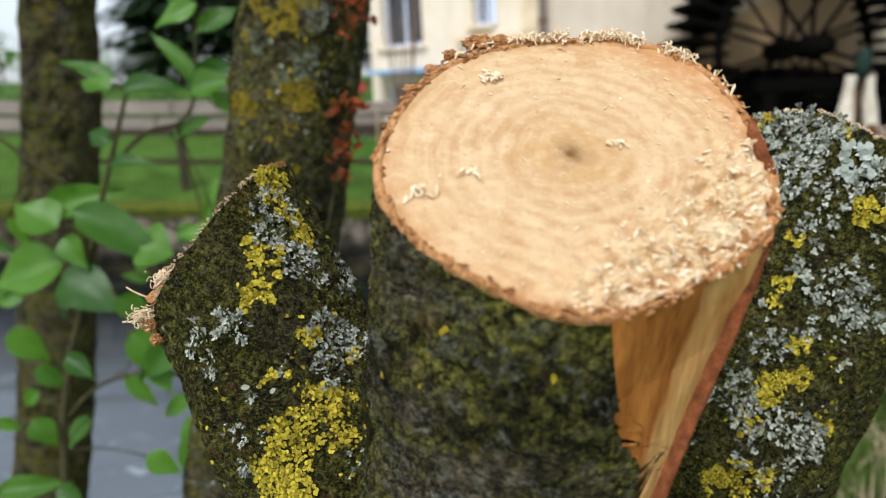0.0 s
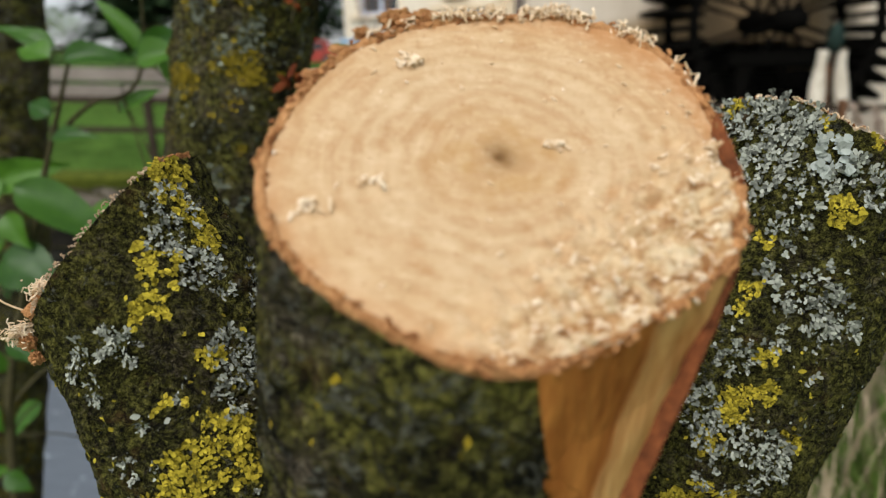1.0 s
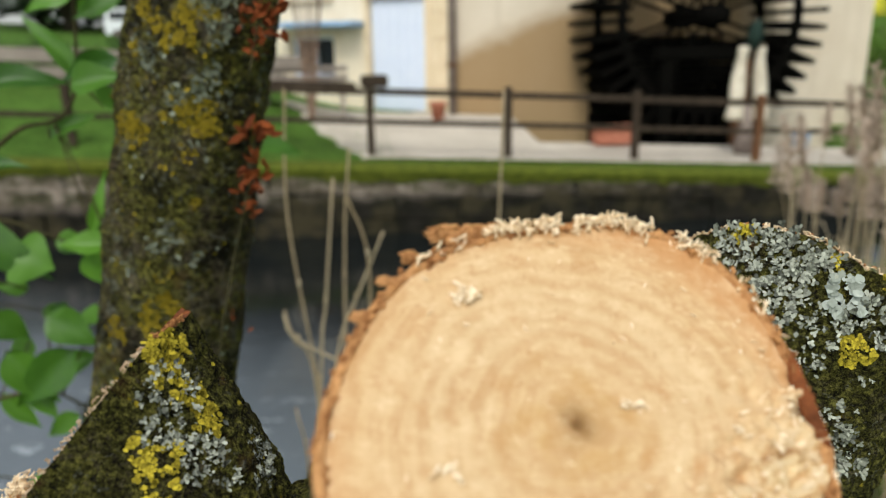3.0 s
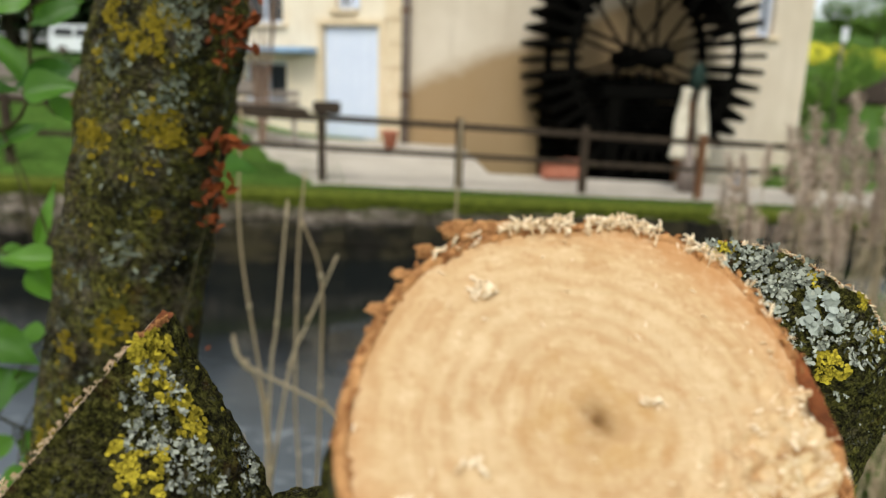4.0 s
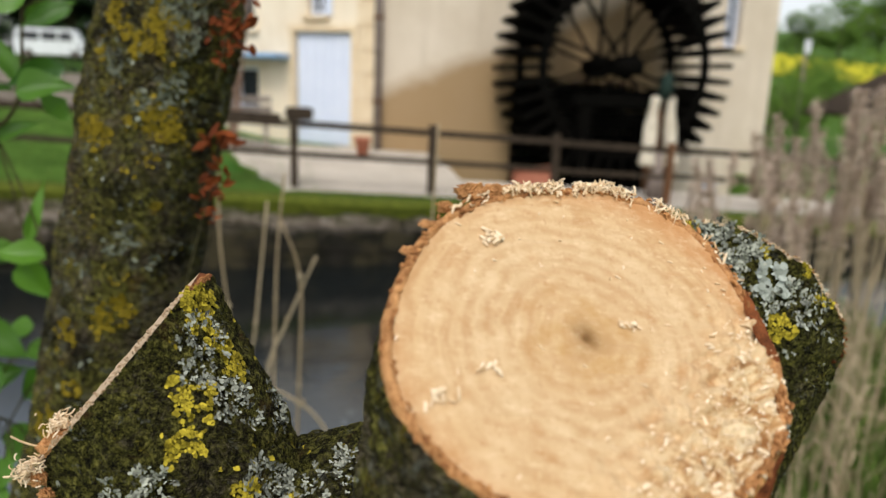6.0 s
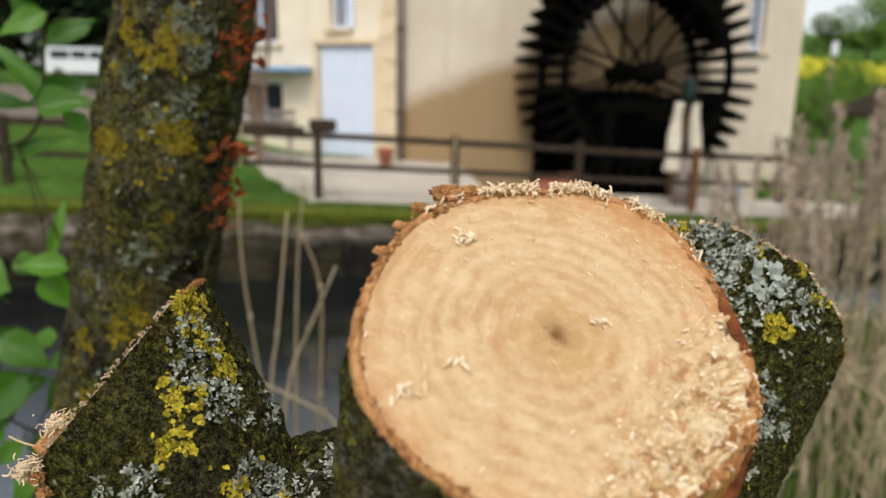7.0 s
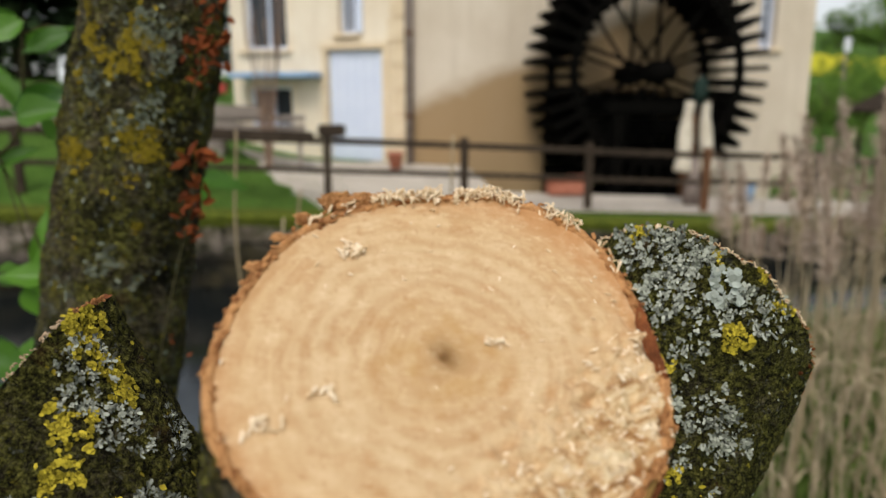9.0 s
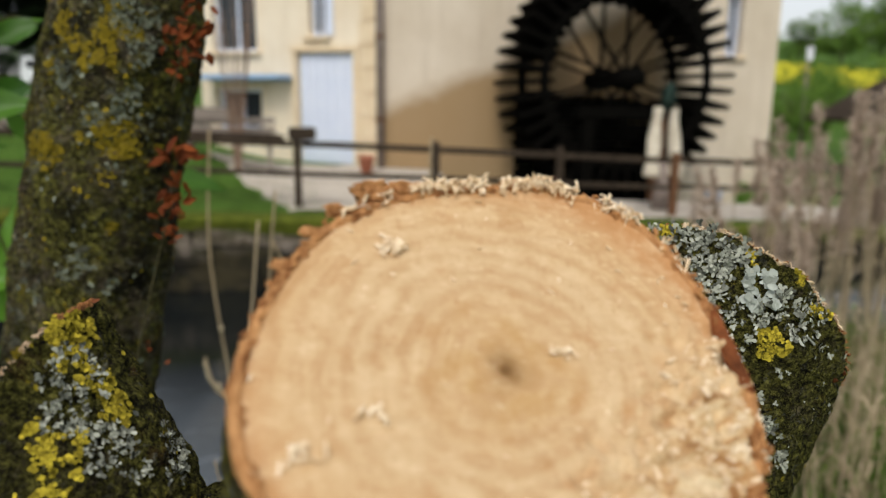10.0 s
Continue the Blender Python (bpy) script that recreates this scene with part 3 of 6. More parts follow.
WATER = material("river_water", 0.08)
wv = coords(WATER, (1, 1.6, 1))
WATER.node_tree.nodes["Principled BSDF"].inputs["Specular IOR Level"].default_value = 0.5
WATER.node_tree.nodes["Principled BSDF"].inputs["IOR"].default_value = 1.33
wh = calc(WATER, "ADD", noise_tex(WATER, wv, 3.2, 6, 0.6, 0.8), calc(WATER, "MULTIPLY", noise_tex(WATER, wv, 14, 4, 0.6, 0.5), 0.35))
# white foam that also paints the bright glints into the colour
foam_glint = ramp(WATER, noise_tex(WATER, wv, 2.6, 9, 0.72, 1.5), [(0.57, 0.0), (0.74, 1.0)])
w_sep = WATER.node_tree.nodes.new("ShaderNodeSeparateXYZ")
link(WATER, coords(WATER), w_sep.inputs[0])
wall_mirror = ramp(WATER, calc(WATER, "MULTIPLY", calc(WATER, "ADD", w_sep.outputs[1], calc(WATER, "MULTIPLY", w_sep.outputs[0], 0.5)), 0.1), [(0.32, 0.0), (0.62, 1.0)])
# turbid grey with sky sheen near, dark wall reflection far, painted into colour
mirror_tone = blend(WATER, wall_mirror, (0.13, 0.15, 0.17), (0.009, 0.011, 0.011))
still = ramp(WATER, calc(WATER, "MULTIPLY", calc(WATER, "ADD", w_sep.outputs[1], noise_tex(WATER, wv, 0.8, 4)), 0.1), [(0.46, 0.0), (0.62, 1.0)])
wh = calc(WATER, "MULTIPLY", wh, calc(WATER, "SUBTRACT", 1.0, calc(WATER, "MULTIPLY", still, 0.93)))
foam_glint = calc(WATER, "MULTIPLY", foam_glint, calc(WATER, "SUBTRACT", 1.0, still))
foam_glint = calc(WATER, "MULTIPLY", foam_glint, calc(WATER, "SUBTRACT", 1.0, calc(WATER, "MULTIPLY", wall_mirror, 0.75)))
finish(WATER, blend(WATER, foam_glint, mirror_tone, (0.60, 0.65, 0.70)), wh, 0.022, 0.8, ramp(WATER, foam_glint, [(0, 0.10), (1, 0.6)]))
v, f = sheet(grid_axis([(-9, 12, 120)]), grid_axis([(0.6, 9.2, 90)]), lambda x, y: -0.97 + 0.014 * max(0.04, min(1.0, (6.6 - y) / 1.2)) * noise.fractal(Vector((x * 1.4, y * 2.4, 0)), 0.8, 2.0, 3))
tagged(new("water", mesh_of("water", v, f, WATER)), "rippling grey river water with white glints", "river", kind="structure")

# river wall with its stones
STONE = material("river_stone", 0.9)
sv = coords(STONE)
s_info = STONE.node_tree.nodes.new("ShaderNodeObjectInfo")
s_col = ramp(STONE, noise_tex(STONE, sv, 2.5, 8, 0.65), [(0.3, (0.13, 0.10, 0.075)), (0.55, (0.38, 0.32, 0.265)), (0.72, (0.54, 0.48, 0.42))])
s_col = blend(STONE, calc(STONE, "MULTIPLY", s_info.outputs["Random"], 0.4), s_col, (0.12, 0.10, 0.07))
s_col = blend(STONE, ramp(STONE, noise_tex(STONE, sv, 1.6, 6, 0.7), [(0.45, 0.0), (0.56, 0.9)]), s_col, (0.034, 0.036, 0.010))
s_sep = STONE.node_tree.nodes.new("ShaderNodeSeparateXYZ")
s_geo = STONE.node_tree.nodes.new("ShaderNodeNewGeometry")
link(STONE, s_geo.outputs["Position"], s_sep.inputs[0])
# wall foot blackened in colour: wet stone plus the undershadow at the waterline
wet_shade = calc(STONE, "ADD", calc(STONE, "MULTIPLY", s_sep.outputs[2], -1.0), calc(STONE, "MULTIPLY", noise_tex(STONE, s_geo.outputs["Position"], 3.0, 5), 0.35))
s_col = blend(STONE, ramp(STONE, wet_shade, [(0.56, 0.0), (0.76, 0.95)]), s_col, (0.007, 0.007, 0.005))
s_col = blend(STONE, ramp(STONE, noise_tex(STONE, s_geo.outputs["Position"], 2.2, 7, 0.7), [(0.47, 0.0), (0.60, 0.85)]), s_col, (0.05, 0.042, 0.022))
finish(STONE, s_col, noise_tex(STONE, sv, 20, 8), 0.02)
river_wall = tagged(new("river_wall", box("river_wall", (60, 0.5, 1.9), (5, 9.30, -1.10), DARK_STONE, 0.03)), "mossy stone river wall", "wall", kind="structure")
river_wall.matrix_basis = TILT
MOSS = mottled("moss", (0.03, 0.045, 0.006), (0.14, 0.16, 0.02), 8.0, 0.95, 0.02)
v, f = sheet(grid_axis([(-9, 14, 160)]), [0, 1, 2, 3, 4], lambda x, y: 0)
v = [Vector((p.x, (9.0, 8.98, 8.95, 9.15, 9.6)[int(p.y)], (-0.24 - 0.10 * abs(noise.noise(Vector((p.x * 2.1, 0, 0)))) - 0.06 * abs(noise.noise(Vector((p.x * 9, 0, 0)))), -0.18, -0.13, -0.11, -0.125)[int(p.y)])) for p in v]
tagged(new("moss_edge", mesh_of("moss_edge", v, f, MOSS)), "moss hanging over the wall's top", "moss", kind="stuff").matrix_basis = TILT

v, f = sheet(grid_axis([(-2.5, 3.0, 110)]), grid_axis([(9.75, 14.0, 85)]), lambda x, y: ground_height(x, y) + 0.03 - 0.25 * smooth(-0.7 + (13 - y) * 0.35, -1.5 + (13 - y) * 0.35, x + 0.18 * noise.noise(Vector((x, y, 0)) * 2.5)))
v2, f2 = sheet(grid_axis([(3.0, 14.0, 20)]), grid_axis([(9.75, 11.55, 8)]), lambda x, y: ground_height(x, y) + 0.03)
v, f = join([(v, f), (v2, f2)])
tagged(new("gravel_yard", mesh_of("gravel_yard", v, f, GRAVEL)), "pale gravel yard before the mill", "yard", kind="structure")


# ---- the mill ----
def wall_mesh(name, x0, x1, z0, z1, y, thick, holes, mat):
    """A wall along x with openings (x0, x1, z0, z1) right through it."""
    xs = sorted({x0, x1, *[h[0] for h in holes], *[h[1] for h in holes]})
    zs = sorted({z0, z1, *[h[2] for h in holes], *[h[3] for h in holes]})

    def solid(i, j):
        if not (0 <= i < len(xs) - 1 and 0 <= j < len(zs) - 1):
            return False
        cx, cz = (xs[i] + xs[i + 1]) / 2, (zs[j] + zs[j + 1]) / 2
        return not any(h[0] < cx < h[1] and h[2] < cz < h[3] for h in holes)
    bm = bmesh.new()
    for i in range(len(xs) - 1):
        for j in range(len(zs) - 1):
            if not solid(i, j):
                continue
            a, b, c, d = xs[i], xs[i + 1], zs[j], zs[j + 1]
            quads = [[(a, y, c), (b, y, c), (b, y, d), (a, y, d)], [(b, y + thick, c), (a, y + thick, c), (a, y + thick, d), (b, y + thick, d)]]
            if not solid(i - 1, j):
                quads.append([(a, y + thick, c), (a, y, c), (a, y, d), (a, y + thick, d)])
            if not solid(i + 1, j):
                quads.append([(b, y, c), (b, y + thick, c), (b, y + thick, d), (b, y, d)])
            if not solid(i, j - 1):
                quads.append([(a, y + thick, c), (b, y + thick, c), (b, y, c), (a, y, c)])
            if not solid(i, j + 1):
                quads.append([(a, y, d), (b, y, d), (b, y + thick, d), (a, y + thick, d)])
            for q in quads:
                bm.faces.new([bm.verts.new(p) for p in q])
    bmesh.ops.remove_doubles(bm, verts=bm.verts[:], dist=0.0005)
    return from_bm(name, bm, mat, smooth=False)


def plaster(name, dark, light, stain):
    m = material(name, 0.92)
    v = coords(m)
    n = noise_tex(m, v, 0.9, 8, 0.6)
    c = ramp(m, n, [(0.3, dark), (0.7, light)])
    drip = ramp(m, noise_tex(m, coords(m, (2.5, 1, 0.25)), 1.5, 6), [(0.5, 0.0), (0.75, 0.35)])
    c = blend(m, drip, c, (dark[0] * 0.75, dark[1] * 0.72, dark[2] * 0.68))
    if stain:
        # brown damp stain that rises towards the wheel
        s = m.node_tree.nodes.new("ShaderNodeSeparateXYZ")
        link(m, v, s.inputs[0])
        line = calc(m, "SUBTRACT", calc(m, "ADD", calc(m, "MULTIPLY", s.outputs[0], 0.40), 0.30), s.outputs[2])
        line = calc(m, "ADD", line, calc(m, "MULTIPLY", calc(m, "SUBTRACT", n, 0.5), 0.9))
        wet = ramp(m, calc(m, "ADD", calc(m, "MULTIPLY", line, 0.8), 0.4), [(0.30, 0.0), (0.60, 0.85)])
        right = ramp(m, calc(m, "MULTIPLY", s.outputs[0], 0.1), [(0.75, 1.0), (0.86, 0.0)])
        c = blend(m, calc(m, "MULTIPLY", wet, right), c, (0.30, 0.185, 0.075))
    return finish(m, c, noise_tex(m, v, 40, 8), 0.006)


PLASTER_A = plaster("cream_plaster", (0.72, 0.60, 0.44), (0.86, 0.77, 0.62), False)
PLASTER_B = plaster("beige_plaster", (0.58, 0.49, 0.37), (0.70, 0.61, 0.49), True)
STONE_TRIM = mottled("pale_ochre_stone", (0.64, 0.50, 0.32), (0.80, 0.67, 0.48), 3.0, 0.9, 0.01)
BLUEWHITE = mottled("pale_blue_paint", (0.62, 0.68, 0.82), (0.72, 0.77, 0.88), 2.0, 0.55, 0.002)
BLUE = mottled("light_blue_paint", (0.22, 0.36, 0.56), (0.34, 0.50, 0.70), 4.0, 0.6, 0.002)
ROOF = mottled("roof_tile", (0.12, 0.06, 0.035), (0.26, 0.13, 0.08), 5.0, 0.9, 0.01)
GLASS = material("window_glass", 0.05)
GLASS.node_tree.nodes["Principled BSDF"].inputs["Base Color"].default_value = (0.03, 0.035, 0.04, 1)
DARKWOOD = mottled("dark_weathered_wood", (0.018, 0.013, 0.009), (0.075, 0.055, 0.038), 12.0, 0.85, 0.004, 6, (1, 1, 1))
RUST = mottled("rusty_post", (0.08, 0.035, 0.018), (0.20, 0.10, 0.05), 20.0, 0.85, 0.003)
PIPE = mottled("grey_brown_pipe", (0.16, 0.12, 0.10), (0.30, 0.25, 0.22), 8.0, 0.6, 0.002)

mill = thing("mill_house", "cream and beige plastered water mill across the river", "house")
# the dwelling stands askew to the wheel house: its front runs back to the left from their common corner
WING = Matrix.Translation((1.96, 14.0, 0.0)) @ Matrix.Rotation(radians(-32), 4, "Z")
DOOR = (-1.77, -0.565, 0.03, 2.17)
WIN_A, WIN_B, WIN_C, WIN_D = (-3.68, -2.60, 0.68, 1.49), (-3.68, -2.66, 2.21, 3.53), (-1.49, -1.12, 2.47, 3.82), (9.12, 9.5, 2.25, 3.55)
# opening added in the wall so the area behind the wheel goes black
DARK_OPENING = (4.7, 7.2, -1.5, 1.4)


def wing(name, me, label="", under=None):
    """A part of the dwelling, in the frame of its own front."""
    ob = part(name, me, under or mill, label)
    if under is None:
        ob.matrix_basis = WING
    return ob


wing("wall", wall_mesh("wall", -4.0, 0.0, -0.6, 7.0, 0.0, 0.45, [DOOR, WIN_A, WIN_B, WIN_C], PLASTER_A), "warm cream plaster wall")
wing("wall", box("wall", (0.4, 5.0, 7.6), (-3.8, 2.96, 3.2), PLASTER_A))
wing("wall", box("wall", (5.2, 0.4, 7.6), (-1.4, 5.68, 3.2), PLASTER_A))
part("wall", wall_mesh("wall", 1.96, 10.36, -2.2, 7.0, 14.03, 0.45, [DARK_OPENING, WIN_D], PLASTER_B), mill, "beige plaster wall with a brown damp stain")
part("wall", box("wall", (0.4, 6.6, 7.4), (2.17, 17.8, 3.3), PLASTER_B), mill)
part("wall", box("wall", (0.4, 7.0, 9.2), (10.16, 17.98, 2.4), PLASTER_B), mill)
part("wall", box("wall", (8.0, 0.4, 9.2), (6.0, 21.3, 2.4), PLASTER_B), mill)


def gable_roof(x0, x1, y0, y1, low, high):
    bm = bmesh.new()
    mid = (y0 + y1) / 2
    pv = [bm.verts.new(p) for p in ((x0, y0, low), (x1, y0, low), (x1, mid, high), (x0, mid, high), (x0, y1, low), (x1, y1, low))]
    for q in ((0, 1, 2, 3), (3, 2, 5, 4), (0, 3, 4), (1, 5, 2), (0, 4, 5, 1)):
        bm.faces.new([pv[i] for i in q])
    return from_bm("roof", bm, ROOF, False)


part("roof", gable_roof(1.6, 10.7, 13.5, 22.0, 6.95, 9.9), mill, "brown tiled roof")
wing("roof", gable_roof(-4.5, 0.3, -0.45, 6.3, 6.93, 9.3), "brown tiled roof")
door = wing("door", box("door", (1.17, 0.06, 2.12), (-1.168, 0.12, 1.10), BLUEWHITE, 0.01), "pale blue painted door")
for k in range(6):
    wing("plank", box("plank", (0.184, 0.025, 2.06), (-1.168 + (k - 2.5) * 0.194, 0.08, 1.10), BLUEWHITE, 0.006), under=door)
for at, size in (((-1.82, -0.015, 1.1), (0.10, 0.07, 2.16)), ((-0.49, -0.015, 1.1), (0.14, 0.07, 2.16)), ((-1.16, -0.015, 2.235), (1.5, 0.07, 0.11))):
    wing("door_frame", box("door_frame", size, at, STONE_TRIM, 0.01), "pale stone surround")
for k in range(9):
    wing("quoin", box("quoin", (0.34 + 0.06 * (k % 2), 0.05, 0.42), (-0.21 - 0.03 * (k % 2), -0.01, 0.30 + 0.44 * k), STONE_TRIM, 0.012), "pale ochre corner stone")


def glazing(opening, y, under):
    a, b, c, d = opening
    x, z = (a + b) / 2, (c + d) / 2
    w = part("window", box("window", (b - a - 0.004, 0.02, d - c - 0.004), (x, y + 0.25, z), GLASS), mill)
    w.matrix_basis = under
    for at, size in (((x, y + 0.2, c + 0.03), (b - a, 0.06, 0.06)), ((x, y + 0.2, d - 0.03), (b - a, 0.06, 0.06)), ((a + 0.03, y + 0.2, z), (0.06, 0.058, d - c - 0.12)),
                     ((b - 0.03, y + 0.2, z), (0.06, 0.058, d - c - 0.12)), ((x, y + 0.2, z), (0.05, 0.056, d - c - 0.12))):
        part("frame", box("frame", size, at, BLUEWHITE, 0.006), w)
    part("sill", box("sill", (b - a + 0.2, 0.14, 0.07), (x, y - 0.03, c - 0.04), STONE_TRIM, 0.01), w)


for opening in (WIN_A, WIN_B, WIN_C):
    glazing(opening, 0.0, WING)
glazing(WIN_D, 14.03, Matrix())
wing("shutter", box("shutter", (0.15, 0.05, 1.34), (-1.03, -0.03, 3.14), BLUEWHITE, 0.01), "narrow pale blue shutter")
wing("shelf_awning", box("shelf_awning", (1.88, 0.5, 0.10), (-2.81, -0.26, 1.70), BLUE, 0.02), "light blue narrow awning")
pipe_v, pipe_f = tube([(1.93, 13.9, -0.05), (1.93, 13.9, 3.0), (1.93, 13.9, 6.9)], 0.075, 14)
pipe = part("drainpipe", mesh_of("drainpipe", pipe_v, pipe_f, PIPE), mill, "grey-brown drainpipe")
for z in (0.9, 2.4, 4.2):
    bv, bf = tube([(1.93, 13.9, z), (1.93, 13.9, z + 0.06)], 0.095, 14)
    part("bracket", mesh_of("bracket", bv, bf, RUST), pipe)

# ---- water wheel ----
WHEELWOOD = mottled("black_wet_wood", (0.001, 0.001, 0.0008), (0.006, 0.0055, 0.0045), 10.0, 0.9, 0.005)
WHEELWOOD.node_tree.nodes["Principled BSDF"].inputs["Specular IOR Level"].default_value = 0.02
wheel = thing("water_wheel", "large black wooden water wheel against the mill", "water wheel", at=(6.16, 13.0, 1.71))
HALF = 0.65


def rim_mesh(r0, r1, y0, y1, n=72):
    verts, faces = [], []
    for k in range(n):
        a = 2 * math.pi * k / n
        for r, y in ((r0, y0), (r1, y0), (r1, y1), (r0, y1)):
            verts.append((math.cos(a) * r, y, math.sin(a) * r))
    for k in range(n):
        o, p = k * 4, ((k + 1) % n) * 4
        faces += [(o + i, o + (i + 1) % 4, p + (i + 1) % 4, p + i) for i in range(4)]
    return mesh_of("rim", verts, faces, WHEELWOOD, False)


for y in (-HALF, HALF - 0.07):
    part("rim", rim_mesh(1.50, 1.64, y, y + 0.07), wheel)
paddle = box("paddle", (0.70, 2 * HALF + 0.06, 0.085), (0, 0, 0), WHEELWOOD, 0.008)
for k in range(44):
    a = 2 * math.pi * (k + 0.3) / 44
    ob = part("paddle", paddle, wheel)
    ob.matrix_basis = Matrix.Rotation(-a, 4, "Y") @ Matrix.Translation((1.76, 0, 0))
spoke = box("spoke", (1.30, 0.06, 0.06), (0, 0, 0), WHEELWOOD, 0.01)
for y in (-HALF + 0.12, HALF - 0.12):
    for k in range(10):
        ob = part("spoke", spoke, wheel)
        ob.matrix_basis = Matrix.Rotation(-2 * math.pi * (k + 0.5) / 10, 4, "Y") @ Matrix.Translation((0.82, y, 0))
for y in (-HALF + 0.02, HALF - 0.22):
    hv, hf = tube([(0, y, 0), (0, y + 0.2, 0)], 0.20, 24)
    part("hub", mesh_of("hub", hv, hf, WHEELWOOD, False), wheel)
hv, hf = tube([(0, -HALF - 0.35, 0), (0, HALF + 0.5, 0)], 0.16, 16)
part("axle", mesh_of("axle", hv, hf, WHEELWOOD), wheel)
frame_ = thing("wheel_frame", "dark timber bearing frame of the water wheel", "frame", at=(0, 0, -0.3))
for x, mat in ((5.3, WHEELWOOD), (6.66, RUST)):
    part("post", box("post", (0.2, 0.2, 3.0), (x, 12.10, -0.2), mat, 0.02), frame_)
part("beam", box("beam", (1.8, 0.22, 0.20), (5.98, 12.10, 1.41), WHEELWOOD, 0.02), frame_)
# added black backing for the shadowed, wet wall behind the wheel
sluice = thing("sluice_box", "black boards added behind the wheel for the dark there", "sluice", at=(0, 0, -0.3))
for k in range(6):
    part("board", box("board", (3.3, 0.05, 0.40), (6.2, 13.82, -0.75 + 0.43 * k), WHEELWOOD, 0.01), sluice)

# ---- fence, folded parasol, yard clutter ----
fence = thing("rail_fence", "dark brown wooden post and rail fence along the river", "fence")
FENCE_X = [-5.4, -3.5, -1.6, 0.31, 2.19, 4.02, 5.86, 7.7, 9.6]
for x in FENCE_X:
    g = -0.13 + 0.45 * smooth(0.3, -3.0, x) * smooth(9.3, 12.0, 10.0) - FALL * x
    mat = RUST if abs(x - 5.86) < 0.1 else DARKWOOD
    top = (0.86 if x > 0 else 0.80) - FALL * x
    part("post", box("post", (0.10, 0.10, top - g + 0.2), (x - 0.04, 10.0, (top + g - 0.2) / 2), mat, 0.015), fence)
part("post_cap", box("post_cap", (0.36, 0.22, 0.16), (0.34, 10.0, 0.86), DARKWOOD, 0.02), fence)
SLOPE = Matrix.Rotation(LEAN, 4, "Y")
for a, b in zip(FENCE_X, FENCE_X[1:]):
    for z, h in ((0.74, 0.085), (0.34, 0.07)):
        ob = part("rail", box("rail", (b - a - 0.11, 0.06, h), (0, 0, 0), DARKWOOD, 0.01), fence)
        ob.matrix_basis = Matrix.Translation(((a + b) / 2 - 0.04, 10.0, z - FALL * (a + b) / 2 + 0.02 * noise.noise(Vector((a, z, 0))))) @ SLOPE
ob = part("beam", box("beam", (1.7, 0.2, 0.16), (0, 0, 0), DARKWOOD, 0.02), fence, "thick dark beam")
ob.matrix_basis = Matrix.Translation((-0.74, 10.35, 0.79)) @ SLOPE

CREAM = mottled("cream_canvas", (0.50, 0.44, 0.33), (0.70, 0.64, 0.52), 6.0, 0.85, 0.01)
TEAL = mottled("faded_green_paint", (0.010, 0.020, 0.016), (0.022, 0.042, 0.032), 8.0, 0.7, 0.004)
parasol = thing("folded_parasol", "folded cream canvas parasol with a green top", "parasol", at=(6.05, 10.75, -0.40))
pv_, pf_ = tube([(0, 0, 0), (0, 0, 2.05)], 0.03, 10)
part("pole", mesh_of("pole", pv_, pf_, DARKWOOD), parasol)
for sx, top in ((-0.19, 1.62), (0.17, 1.60)):
    ring_pts, rr = [], []
    for j in range(14):
        s = j / 13
        ring_pts.append((sx * (0.75 + 0.45 * s), 0.03 * math.sin(s * 5), top - 1.08 * s))
        rr.append(0.07 + 0.06 * s + 0.012 * math.sin(s * 11 + sx * 20))
    cv, cf = tube(ring_pts, rr, 16)
    part("canvas", mesh_of("canvas", [Vector((p.x, p.y + 0.012 * math.sin(p.x * 160), p.z)) for p in cv], cf, CREAM), parasol, "hanging fold of cream canvas")
cv, cf = tube([(0, 0, 1.58), (0.01, 0, 1.75), (0.02, 0, 1.86), (0.02, 0, 1.97), (0.02, 0, 2.02)], [0.07, 0.11, 0.10, 0.06, 0.02], 14)
part("top", mesh_of("top", cv, cf, TEAL), parasol, "faded green cover")
cv, cf = tube([(-0.02, 0, 0), (-0.02, 0, 0.35), (-0.03, 0, 0.75)], [0.15, 0.12, 0.08], 12)
part("base", mesh_of("base", cv, cf, PIPE), parasol, "grey-brown wrapped foot")

TERRA = mottled("terracotta", (0.30, 0.10, 0.06), (0.48, 0.20, 0.13), 10.0, 0.85, 0.004)
trough = thing("planter_trough", "low terracotta planter trough on the gravel", "planter", at=(4.14, 11.3, -0.28))
part("body", box("body", (0.66, 0.26, 0.24), (0, 0, 0.14), TERRA, 0.03), trough)
part("rim", box("rim", (0.72, 0.32, 0.06), (0, 0, 0.29), TERRA, 0.02), trough)
pot = thing("flower_pot", "small red clay pot beside the drainpipe", "pot", at=(1.57, 13.2, 0.02))
cv, cf = tube([(0, 0, 0), (0, 0, 0.24), (0, 0, 0.25), (0, 0, 0.30)], [0.10, 0.14, 0.16, 0.16], 16)
part("body", mesh_of("body", cv, cf, TERRA), pot)
bucket = thing("bucket", "pale blue plastic bucket on the gravel", "bucket", at=(7.28, 11.2, -0.42))
cv, cf = tube([(0, 0, 0), (0, 0, 0.26), (0, 0, 0.30)], [0.12, 0.15, 0.16], 16)
part("body", mesh_of("body", cv, cf, BLUE), bucket)


